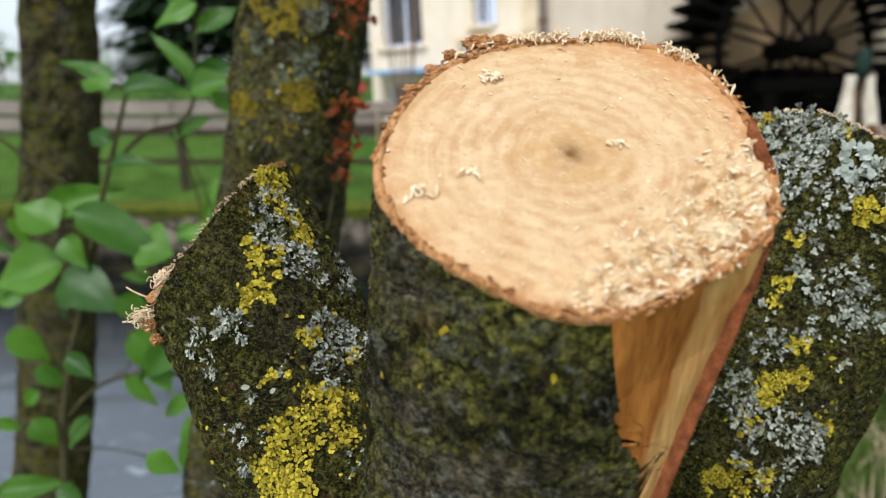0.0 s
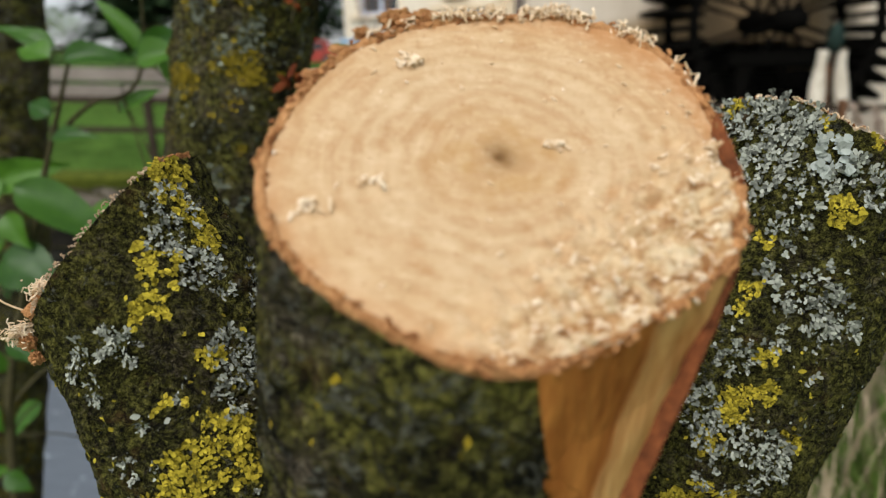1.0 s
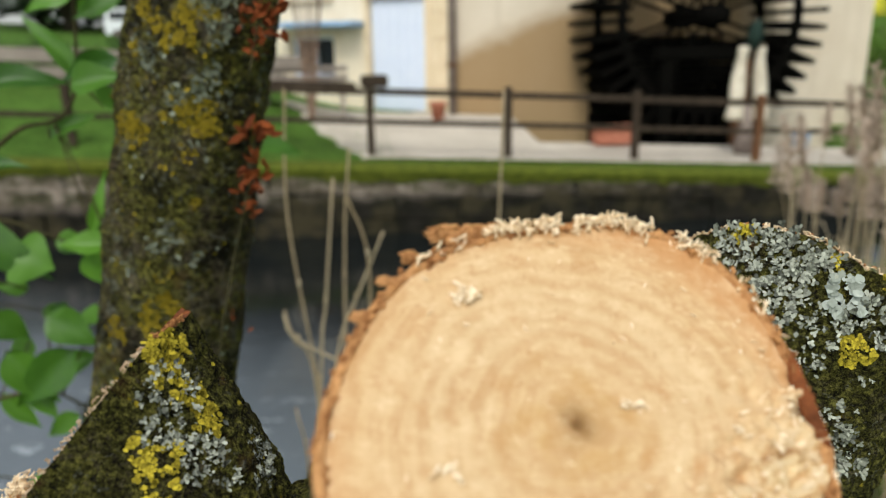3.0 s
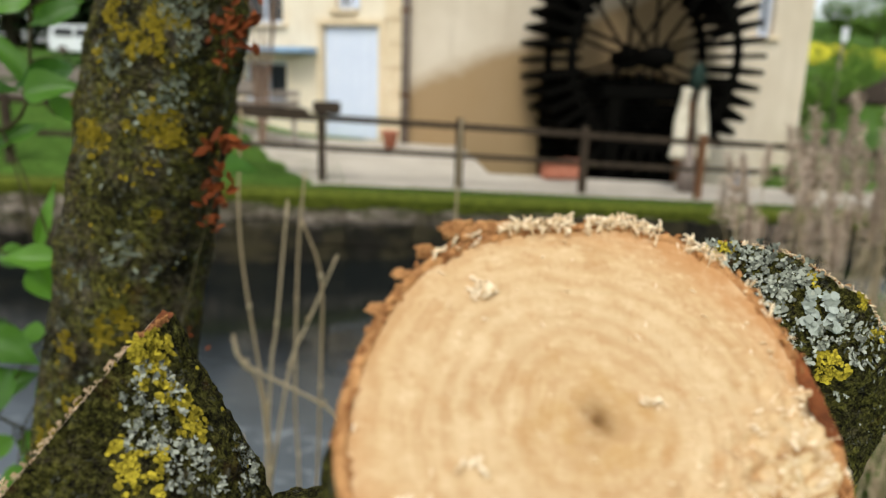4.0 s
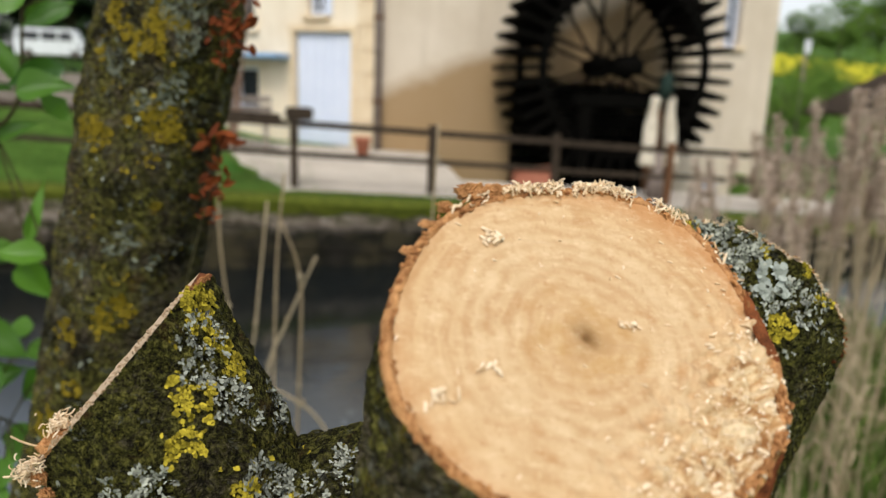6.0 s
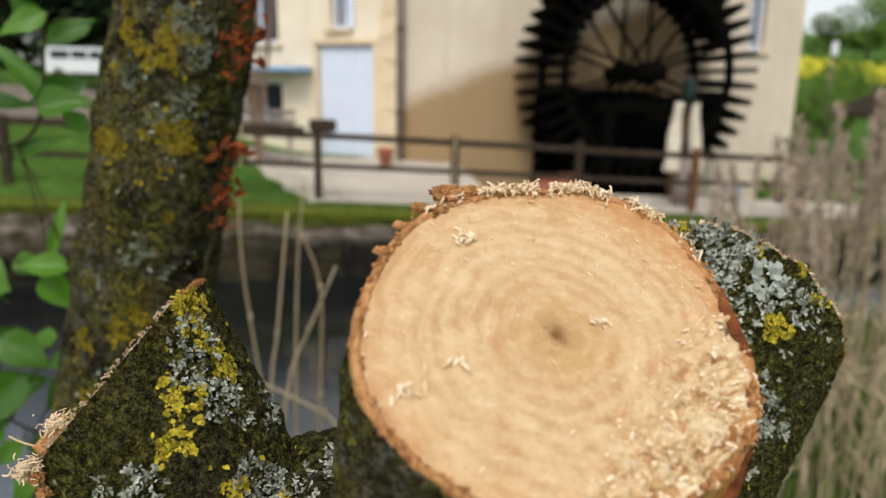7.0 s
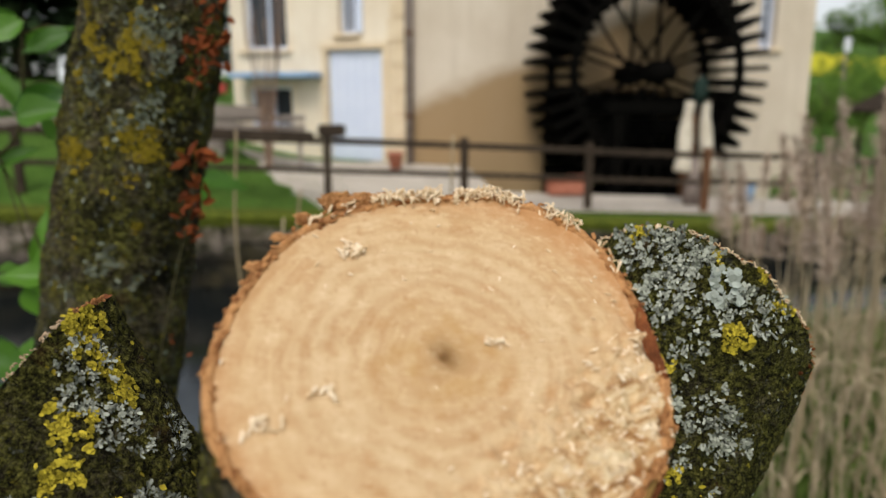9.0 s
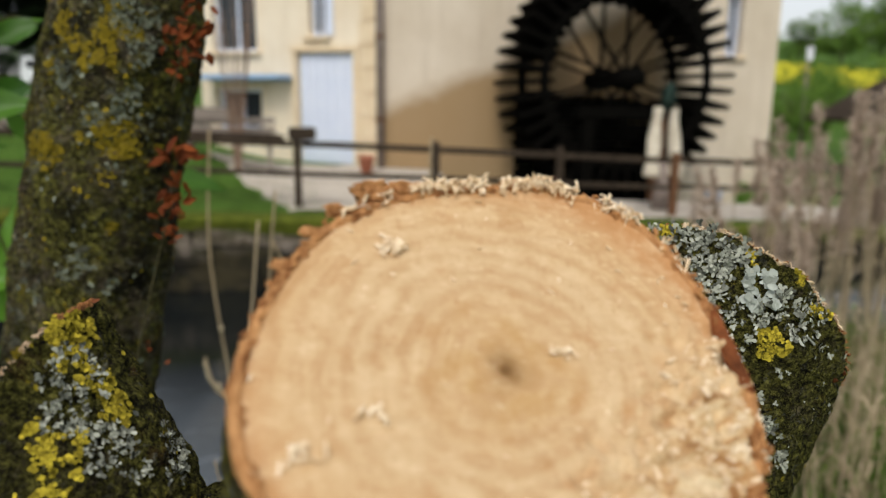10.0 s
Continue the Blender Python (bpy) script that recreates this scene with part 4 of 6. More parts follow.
# ---- foliage ----
def leaf_clumps(centre, radii, count, size, rng, squash=1.0):
    """Many small leaf-like quads scattered through a lumpy crown."""
    verts, faces = [], []
    lumps = [(Vector((rng.gauss(0, 0.45), rng.gauss(0, 0.45), rng.gauss(0, 0.45))), rng.uniform(0.35, 0.6)) for _ in range(14)]
    for _ in range(count):
        c, r = lumps[rng.randrange(len(lumps))]
        d = Vector((rng.gauss(0, 1), rng.gauss(0, 1), rng.gauss(0, 1))).normalized() * r * rng.uniform(0.55, 1.0) + c
        p = Vector(centre) + Vector((d.x * radii[0], d.y * radii[1], d.z * radii[2]))
        a = Vector((rng.gauss(0, 1), rng.gauss(0, 1), rng.gauss(0, 1))).normalized()
        b = a.orthogonal().normalized()
        s = size * rng.uniform(0.6, 1.3)
        o = len(verts)
        verts += [p + a * s, p + b * s * 0.5, p - a * s, p - b * s * 0.5]
        faces.append((o, o + 1, o + 2, o + 3))
    return verts, faces


LEAF_FAR = varied("spring_foliage", (0.05, 0.11, 0.015), (0.16, 0.27, 0.04), 0.7, 3.0, 0.3)
LEAF_DARK = varied("conifer_needles", (0.006, 0.016, 0.006), (0.028, 0.05, 0.017), 0.8, 3.0, 0.0)
TRUNKWOOD = mottled("grey_trunk", (0.05, 0.04, 0.03), (0.14, 0.11, 0.08), 6.0, 0.9, 0.02)


def broadleaf(x, y, height, spread, seed, label, mat=LEAF_FAR, count=1800):
    rng = random.Random(seed)
    z = ground_height(x, y)
    t = thing("broadleaf_tree", label, "tree", at=(x, y, z - 0.1), group="trees on the hillside")
    pieces = [tube([(0, 0, 0), (0.1, 0, height * 0.3), (0, 0.1, height * 0.7)], [height * 0.03, height * 0.022, height * 0.008], 8)]
    for k in range(6):
        a = rng.uniform(0, 6.28)
        pieces.append(tube([(0, 0, height * rng.uniform(0.25, 0.5)), (math.cos(a) * spread * 0.5, math.sin(a) * spread * 0.5, height * rng.uniform(0.6, 0.85))], [height * 0.012, height * 0.004], 6))
    v, f = join(pieces)
    part("trunk", mesh_of("trunk", v, f, TRUNKWOOD), t)
    v, f = leaf_clumps((0, 0, height * 0.6), (spread, spread, height * 0.42), count, height * 0.034, rng)
    part("crown", mesh_of("crown", v, f, mat, False), t)
    return t


def conifer(x, y, height, spread, seed):
    rng = random.Random(seed)
    t = thing("conifer", "tall dark green conifer beyond the far bank", "tree", at=(x, y, ground_height(x, y) - 0.1), group="dark conifers")
    v, f = tube([(0, 0, 0), (0, 0, height)], [height * 0.02, height * 0.003], 8)
    part("trunk", mesh_of("trunk", v, f, TRUNKWOOD), t)
    verts, faces = [], []
    for _ in range(7500):
        s = rng.random() ** 0.7
        z = height * (0.06 + 0.92 * s)
        r = spread * (1.02 - s) * rng.uniform(0.25, 1.0) * (0.8 + 0.3 * math.sin(z * 2.6))
        a = rng.uniform(0, 6.28)
        out = Vector((math.cos(a), math.sin(a), -0.35))
        p = Vector((math.cos(a) * r, math.sin(a) * r, z - r * 0.25))
        w = out.cross(Vector((0, 0, 1))).normalized() * height * 0.012
        ln = out * height * rng.uniform(0.03, 0.06)
        o = len(verts)
        verts += [p - ln * 0.5, p + w, p + ln * 0.7, p - w]
        faces.append((o, o + 1, o + 2, o + 3))
    part("crown", mesh_of("crown", verts, faces, LEAF_DARK, False), t)


for i, (x, y, h, s) in enumerate(((-8.4, 25, 13, 3.2), (-6.0, 27, 12, 3.2), (-10.6, 29, 12, 2.8), (-4.0, 31, 14, 3.6), (-8.0, 32, 15, 3.8), (-5.6, 24, 9, 2.4))):
    conifer(x * 2.6, y * 2.6, h * 2.5, s * 2.6, 20 + i)
for i, (x, y, h, s) in enumerate(((86, 110, 7, 5), (95, 111, 9, 6), (104, 112, 12, 7), (115, 112, 13, 8), (127, 118, 13, 8), (78, 112, 5, 4.5), (64, 112, 4, 5))):
    broadleaf(x, y, h, s, 40 + i, "green spring tree on the hillside", count=4200)
for i, (x, y, h, s) in enumerate(((15.2, 20.5, 2.6, 1.3), (17.5, 22, 3.2, 1.6), (20, 24, 3.6, 2.0), (25, 30, 5.0, 2.4), (-39, 104, 6, 5.0), (-52, 109, 6, 6), (-66, 114, 7, 7), (-31, 99, 5, 5), (-5, 98, 9, 6))):
    broadleaf(x, y, h, s, 60 + i, "green bushy tree beyond the yard", count=1200)
for i in range(9):
    broadleaf(-12.5 + 1.15 * i, 14.6 + 0.3 * math.sin(i * 2.3), 0.85 + 0.2 * math.sin(i * 1.7), 0.95, 100 + i, "low dark green bush behind the sleeper wall", LEAF_DARK, 900)
broadleaf(3.75, 12.0, 1.1, 0.6, 90, "dark green bush beside the wheel pit", LEAF_DARK, 900)
RAPE = mottled("rapeseed_yellow", (0.36, 0.34, 0.02), (0.60, 0.54, 0.03), 0.6, 0.95, 0.05)
v, f = sheet(grid_axis([(45, 150, 30)]), grid_axis([(72, 98, 14)]), lambda x, y: ground_height(x, y) + 0.25)
tagged(new("rapeseed_field", mesh_of("rapeseed_field", v, f, RAPE)), "yellow flowering rapeseed field on the hillside", "field", kind="stuff")

# shed roof, sign, low wall and vehicles in the distance
shed = thing("shed", "open timber shed with a dark sloping roof", "shed", at=(17.0, 16.5, -1.0))
part("roof", box("roof", (4.4, 3.0, 0.10), (0.6, 0, 2.75), DARKWOOD, 0.02), shed)
shed.children[0].matrix_basis = Matrix.Rotation(radians(-24), 4, "Y")
for x in (-1.2, 0.6, 2.4):
    part("post", box("post", (0.14, 0.14, 2.7), (x, -1.2, 1.25), DARKWOOD, 0.01), shed)
WHITE = mottled("white_paint", (0.68, 0.70, 0.72), (0.80, 0.82, 0.84), 2.0, 0.4, 0.001)
sign = thing("road_sign", "small white sign on a pole beyond the mill", "sign", at=(16.7, 21.0, -0.82))
cv, cf = tube([(0, 0, 0), (0, 0, 3.9)], 0.04, 8)
part("pole", mesh_of("pole", cv, cf, PIPE), sign)
part("panel", box("panel", (0.24, 0.04, 0.42), (0, -0.05, 3.65), WHITE, 0.01), sign)
BEAMS = mottled("pale_weathered_timber", (0.16, 0.13, 0.11), (0.34, 0.29, 0.25), 4.0, 0.9, 0.01, 8, (0.3, 1, 1))
low_wall = thing("sleeper_wall", "low wall of pale weathered timber sleepers", "wall", at=TILT)
for j in range(3):
    for k in range(6):
        part("sleeper", box("sleeper", (1.98, 0.28, 0.23), (-12.3 + 2.0 * k + 0.3 * j, 13.2, 0.40 + 0.29 * j), BEAMS, 0.02), low_wall)

RED = mottled("red_paint", (0.30, 0.03, 0.02), (0.45, 0.06, 0.04), 2.0, 0.4, 0.001)
TYRE = mottled("tyre_rubber", (0.01, 0.01, 0.01), (0.03, 0.03, 0.03), 20.0, 0.9, 0.001)


def vehicle(name, label, at, length, height, mat):
    car = thing(name, label, "car", at=at)
    bm = bmesh.new()
    prof = [(-0.5, 0.15), (0.5, 0.15), (0.5, 0.52), (0.40, 0.58), (0.30, 1.0), (-0.46, 1.0), (-0.5, 0.55)]
    a = [bm.verts.new((x * length, -0.85, z * height)) for x, z in prof]
    b = [bm.verts.new((x * length, 0.85, z * height)) for x, z in prof]
    bm.faces.new(a), bm.faces.new(b[::-1])
    for i in range(len(prof)):
        j = (i + 1) % len(prof)
        bm.faces.new((a[i], b[i], b[j], a[j]))
    bmesh.ops.recalc_face_normals(bm, faces=bm.faces[:])
    bmesh.ops.bevel(bm, geom=bm.edges[:], offset=0.05, segments=2, affect="EDGES")
    body = part("body", from_bm("body", bm, mat, False), car)
    for x0, x1 in ((-0.42, -0.16), (-0.13, 0.08), (0.11, 0.28)):
        part("window", box("window", ((x1 - x0) * length, 0.02, 0.28 * height), ((x0 + x1) / 2 * length, -0.86, 0.76 * height), GLASS, 0.005), body)
    for x in (-0.32, 0.32):
        for y in (-0.8, 0.8):
            wv_, wf_ = tube([(x * length, y - 0.1, 0.32), (x * length, y + 0.1, 0.32)], 0.32, 16)
            w_ = part("wheel", mesh_of("wheel", wv_, wf_, TYRE), car)
            rv_, rf_ = tube([(x * length, y - 0.11, 0.32), (x * length, y - 0.10, 0.32)], 0.18, 12)
            part("hubcap", mesh_of("hubcap", rv_, rf_, PIPE), w_)


vehicle("van", "white van parked beyond the meadow", (-14.1, 56, ground_height(-14.1, 56) - 0.02), 4.6, 2.0, WHITE)
vehicle("car", "red car parked beside the white van", (-6.6, 47, ground_height(-6.6, 47) - 0.02), 4.0, 1.5, RED)


# ---- lichen on the bark ----
def surface_of(obs):
    """Places and outward normals of all vertices of some bark meshes."""
    co, no = [], []
    for ob in obs:
        me = ob.data
        c, n = np.empty(len(me.vertices) * 3), np.empty(len(me.vertices) * 3)
        me.vertices.foreach_get("co", c)
        me.vertices.foreach_get("normal", n)
        co.append(c.reshape(-1, 3)), no.append(n.reshape(-1, 3))
    return np.vstack(co), np.vstack(no)


def leafy_lobe(p, n, out, size, rng):
    """A small scalloped flake with an upturned edge: 8 triangles."""
    side = n.cross(out).normalized()
    verts = [p + n * size * 0.10]
    lift = rng.uniform(0.05, 0.50) if size < 0.0022 else rng.uniform(0.02, 0.22)
    for k in range(8):
        a = 2 * math.pi * k / 8
        r = size * rng.uniform(0.8, 1.1) * (0.86 if k % 2 else 1.05)
        up = lift * (0.4 + 0.6 * math.cos(a))
        verts.append(p + out * math.cos(a) * r + side * math.sin(a) * r * 0.85 + n * size * (0.12 + up))
    return verts, [(0, 1 + k, 1 + (k + 1) % 8) for k in range(8)]


def forked_lobe(p, n, out, size, rng):
    """A narrow lobe that forks at its end, curling up: 8 triangles."""
    side = n.cross(out).normalized()
    w = size * 0.26
    bend = rng.uniform(-0.4, 0.4)
    mid = p + out * size * 0.5 + n * size * 0.16
    tips = [mid + (out * 0.7 + side * (bend + s * 0.65)).normalized() * size * rng.uniform(0.45, 0.75) + n * size * rng.uniform(0.1, 0.4) for s in (-1, 1)]
    v = [p - side * w * 0.7 + n * size * 0.03, p + side * w * 0.7 + n * size * 0.03, mid + side * w, mid - side * w, mid + n * size * 0.08 + out * w * 0.6]
    f = [(0, 1, 2, 3), (3, 2, 4)]
    for t in tips:
        o = len(v)
        d = (t - mid).normalized()
        q = n.cross(d).normalized() * w
        base = mid + d * size * 0.08
        v += [base - q * 0.8, base + q * 0.8, t + q * 1.1, t + d * w * 0.9, t - q * 1.1]
        f += [(o, o + 1, o + 2, o + 3, o + 4)]
    return v, f


def patch(name, spot, surf, kind, mat, parent, seed, label=""):
    x, y, z, mm = spot
    r = mm / 1000 * 1.25
    rng = random.Random(seed)
    co, no = surf
    c = np.array((x, y, z))
    d2 = ((co - c) ** 2).sum(1)
    near = int(d2.argmin())
    n0 = no[near]
    ids = np.nonzero((d2 < (r * 1.5) ** 2) & (no @ n0 > 0.1))[0]
    if len(ids) == 0:
        return
    nn = Vector(n0)
    ax = nn.orthogonal().normalized()
    ay = nn.cross(ax)
    size0 = {"leafy": 0.00068, "forked": 0.0019 if parent.name.startswith("leaning") else 0.0015, "broad": 0.0019}[kind]
    if r > 0.0095:
        size0 *= 1.15
    want = int(3.14 * r * r / (size0 * size0) * {"leafy": 1.6, "forked": 1.7, "broad": 2.0}[kind] * (0.8 if parent.name.startswith("bark") else 1.0)) + 5
    pieces = []
    for _ in range(want * 3):
        if len(pieces) >= want:
            break
        i = int(ids[rng.randrange(len(ids))])
        p, n = Vector(co[i]), Vector(no[i])
        rel = p - Vector(co[near])
        u, w = rel.dot(ax), rel.dot(ay)
        dist = math.hypot(u, w)
        edge = r * (0.88 + 0.8 * noise.noise(Vector((u, w, seed * 0.37)) * (1.1 / r)) + 0.25 * noise.noise(Vector((u, w, seed)) * (4 / r)))
        if dist > edge:
            continue
        if noise.noise(Vector((p.x, p.y, p.z)) * 420 + Vector((seed, 0, 0))) > (0.07 if kind == "leafy" else 0.01):
            continue
        out = (ax * u + ay * w + (ax * rng.gauss(0, 1) + ay * rng.gauss(0, 1)) * r * 0.5)
        out = (out - n * out.dot(n)).normalized()
        s = size0 * rng.uniform(0.5, 1.35) * (0.75 + 0.35 * dist / r)
        p += (ax * rng.uniform(-1, 1) + ay * rng.uniform(-1, 1)) * (0.0016 if r > 0.008 else 0.0008)
        pieces.append((forked_lobe if kind == "forked" else leafy_lobe)(p + n * rng.uniform(0.0, 0.0018 if kind == "broad" else 0.0009), n, out, s, rng))
    if pieces:
        v, f = join(pieces)
        part(name, mesh_of(name, v, f, mat, False), parent, label)


def flecks(name, surf, count, sizes, mat, parent, seed, keep):
    rng = random.Random(seed)
    co, no = surf
    pieces = []
    for _ in range(count * 4):
        if len(pieces) >= count:
            break
        i = rng.randrange(len(co))
        p, n = Vector(co[i]), Vector(no[i])
        if n.y > 0.4 or not keep(p) or noise.noise(p * 55 + Vector((seed, 0, 0))) < 0.05:
            continue
        out = n.orthogonal()
        out.rotate(Matrix.Rotation(rng.uniform(0, 6.28), 3, n))
        pieces.append((forked_lobe if rng.random() < 0.4 else leafy_lobe)(p, n, out, rng.uniform(*sizes), rng))
    v, f = join(pieces)
    tagged(part(name, mesh_of(name, v, f, mat, False), parent), kind="stuff")


LEFT_YELLOW = [
    (-.063, .272, 1.270, 5.0), (-.0605, .268, 1.2640, 4.2), (-.056, .268, 1.2535, 4.0), (-.052, .267, 1.2475, 4.4), (-.063, .254, 1.241, 5.2), (-.061, .249, 1.231, 4.4), (-.067, .246, 1.227, 3.0),
    (-.047, .247, 1.215, 2.8), (-.043, .237, 1.186, 8.9), (-.05, .233, 1.176, 9.8), (-.038, .242, 1.192, 6.0), (-.055, .231, 1.164, 7.9), (-.032, .255, 1.203, 3.8), (-.058, .239, 1.202, 2.4),
    (-.051, .241, 1.202, 2.0), (-.004, .238, 1.205, 4.5), (-.045, .248, 1.214, 2.8), (-.054, .237, 1.195, 1.8)]
LEFT_GREY = [
    (-.061, .265, 1.258, 5.0), (-.06, .26, 1.247, 4.4), (-.053, .259, 1.239, 5.3), (-.042, .275, 1.232, 5.4), (-.046, .262, 1.231, 2.6), (-.038, .271, 1.224, 2.9), (-.04, .252, 1.212, 6.3),
    (-.012, .255, 1.214, 6.5), (.002, .25, 1.216, 5.5), (-.024, .256, 1.208, 5.5), (-.073, .243, 1.22, 4.1), (-.082, .245, 1.215, 4.0), (-.071, .243, 1.219, 3.5), (-.08, .241, 1.206, 3.2), (-.039, .252, 1.21, 6.2),
    (-.04, .245, 1.202, 4.0), (-.068, .237, 1.182, 3.6), (-.066, .237, 1.17, 3.6), (-.051, .242, 1.205, 2.8), (-.03, .234, 1.173, 2.8), (-.063, .238, 1.197, 2.0)]
RIGHT_YELLOW = [
    (.149, .333, 1.286, 4.6), (.17, .306, 1.282, 3.1), (.175, .295, 1.251, 4.6), (.135, .310, 1.235, 3.3), (.151, .302, 1.239, 2.4), (.132, .305, 1.220, 3.0), (.146, .299, 1.22, 3.4), (.143, .296, 1.213, 3.8),
    (.15, .289, 1.196, 3.5), (.143, .286, 1.179, 6.6), (.139, .287, 1.174, 3.8), (.152, .285, 1.183, 3.3), (.131, .286, 1.162, 5.3), (.165, .286, 1.163, 4.1), (.131, .281, 1.139, 7.2), (.118, .283, 1.137, 3.8),
    (.195, .296, 1.265, 3.4), (.186, .296, 1.276, 2.2)]
RIGHT_GREY = [
    (.159, .315, 1.283, 9.2), (.153, .323, 1.284, 6.2), (.164, .31, 1.28, 4.8), (.153, .311, 1.266, 8.4), (.179, .296, 1.262, 5.8), (.165, .3, 1.261, 5.9), (.162, .298, 1.25, 4.2), (.165, .292, 1.222, 10.5),
    (.174, .289, 1.211, 8.2), (.159, .292, 1.221, 4.7), (.156, .289, 1.202, 4.7), (.179, .289, 1.205, 4.2), (.14, .291, 1.192, 6.0), (.122, .290, 1.170, 5.0)]
RIGHT_GREY_LOW = [
    (.146, .283, 1.164, 10.7), (.155, .284, 1.156, 7.2), (.128, .284, 1.149, 4.3), (.143, .281, 1.143, 6.0), (.13, .29, 1.176, 3.6), (.139, .297, 1.208, 2.9), (.156, .3, 1.243, 2.4), (.141, .279, 1.134, 4.3),
    (.182, .292, 1.243, 3.2), (.166, .286, 1.188, 2.4), (.191, .295, 1.262, 7.3), (.2, .294, 1.249, 2.9), (.146, .335, 1.281, 7.9), (.151, .314, 1.267, 8.7)]
TRUNK_YELLOW = [
    (-.121, .645, 1.294, 12.6), (-.176, .654, 1.289, 12.6), (-.189, .666, 1.279, 5.5), (-.146, .643, 1.296, 5.3), (-.159, .656, 1.376, 7.9), (-.136, .643, 1.357, 9.6), (-.125, .645, 1.371, 8.8), (-.109, .644, 1.372, 6.6),
    (-.149, .648, 1.366, 6.1), (-.122, .643, 1.391, 5.2), (-.162, .666, 1.398, 6.7), (-.13, .643, 1.266, 6.3), (-.169, .657, 1.347, 5.3), (-.093, .659, 1.289, 4.7), (-.158, .64, 1.139, 13.3), (-.198, .651, 1.121, 9.0),
    (-.217, .655, 1.045, 9.3), (-.154, .64, 1.169, 6.1), (-.127, .643, 1.23, 4.3), (-.193, .648, 1.117, 4.5), (-.191, .643, 1.078, 7.3)]
TRUNK_GREY = [
    (-.156, .649, 1.342, 7.1), (-.114, .644, 1.329, 8.0), (-.104, .643, 1.385, 11.0), (-.093, .649, 1.365, 6.7), (-.135, .644, 1.312, 6.2), (-.118, .645, 1.313, 5.4), (-.155, .641, 1.196, 7.8),
    (-.129, .644, 1.184, 5.3), (-.185, .65, 1.178, 6.1), (-.111, .645, 1.375, 8.1), (-.103, .643, 1.356, 5.7)]

left_surf = surface_of([left_stub, crotch_part])
right_surf = surface_of([right_stub])
trunk_surf = surface_of([trunk_bark])
stub_surf = surface_of([stub])
for i, s in enumerate(LEFT_YELLOW):
    patch("yellow_lichen", s, left_surf, "leafy", YELLOW, left_stub, 100 + i)
for i, s in enumerate(LEFT_GREY):
    patch("grey_lichen", s, left_surf, "forked", GREY, left_stub, 200 + i)
for i, s in enumerate(RIGHT_YELLOW):
    patch("yellow_lichen", s, right_surf, "leafy", YELLOW, right_stub, 300 + i)
for i, s in enumerate(RIGHT_GREY + RIGHT_GREY_LOW):
    patch("grey_lichen", s, right_surf, "forked", GREY, right_stub, 400 + i)
patch("broad_grey_lichen", (.173, .302, 1.273, 6.5), right_surf, "broad", PALE, right_stub, 470, "pale lichen with broad rounded lobes")
for i, s in enumerate(TRUNK_YELLOW):
    patch("yellow_lichen", s, trunk_surf, "leafy", DULL_YELLOW, trunk_bark, 500 + i)
for i, s in enumerate(TRUNK_GREY):
    patch("grey_lichen", s, trunk_surf, "forked", DULL_GREY, trunk_bark, 600 + i)
flecks("lichen_dusting", left_surf, 260, (0.0005, 0.0014), GREY, left_stub, 1, lambda p: p.z > 1.1)
flecks("lichen_dusting", left_surf, 260, (0.0005, 0.0013), YELLOW, left_stub, 2, lambda p: p.z > 1.1)
flecks("lichen_dusting", right_surf, 420, (0.0005, 0.0012), GREY, right_stub, 3, lambda p: p.z > 1.05)
flecks("lichen_dusting", right_surf, 200, (0.0006, 0.0013), YELLOW, right_stub, 4, lambda p: p.z > 1.05)
flecks("lichen_dusting", trunk_surf, 900, (0.0010, 0.0026), DULL_GREY, trunk_bark, 5, lambda p: 0.9 < p.z < 1.5)
flecks("lichen_dusting", trunk_surf, 700, (0.0010, 0.0024), DULL_YELLOW, trunk_bark, 6, lambda p: 0.9 < p.z < 1.5)
flecks("lichen_dusting", stub_surf, 90, (0.0004, 0.0009), DULL_GREY, stub, 7, lambda p: p.z < 1.25)
flecks("lichen_dusting", stub_surf, 70, (0.0005, 0.0011), DULL_YELLOW, stub, 8, lambda p: p.z < 1.25)
trunk2_surf = surface_of([trunk2.children[0]])
rng = random.Random(9)
for i in range(26):
    a, z = rng.uniform(-2.8, -0.3), rng.uniform(0.5, 1.5)
    k = int(((trunk2_surf[0] - np.array((-0.66 - 0.11 * (1.2 - z) + 0.07 * math.cos(a), 1.3 + 0.07 * math.sin(a), z))) ** 2).sum(1).argmin())
    patch("yellow_lichen", (*trunk2_surf[0][k], rng.uniform(5, 14)), trunk2_surf, "leafy", DULL_YELLOW, trunk2.children[0], 700 + i)


# ---- sawdust, splinters, torn bark ----
def chip(p, along, up, length, width, thick, curl):
    """A curved, tapering wood chip."""
    side = along.cross(up).normalized()
    verts = []
    for j in range(4):
        s = j / 3
        c = p + along * length * (s - 0.5) + up * (curl * length * math.sin(math.pi * s) + thick)
        w = width * (0.55 + 0.45 * math.sin(math.pi * (0.15 + 0.7 * s)))
        verts += [c - side * w * 0.5 - up * thick * 0.5, c + side * w * 0.5 - up * thick * 0.5, c + side * w * 0.5 + up * thick * 0.5, c - side * w * 0.5 + up * thick * 0.5]
    faces = [(0, 3, 2, 1), (12, 13, 14, 15)]
    for j in range(3):
        o = j * 4
        faces += [(o + i, o + (i + 1) % 4, o + 4 + (i + 1) % 4, o + 4 + i) for i in range(4)]
    return verts, faces


def random_way(rng, up, tilt):
    d = Vector((rng.gauss(0, 1), rng.gauss(0, 1), rng.gauss(0, 1)))
    d = (d - up * d.dot(up)).normalized()
    return (d + up * rng.uniform(-tilt, tilt)).normalized()


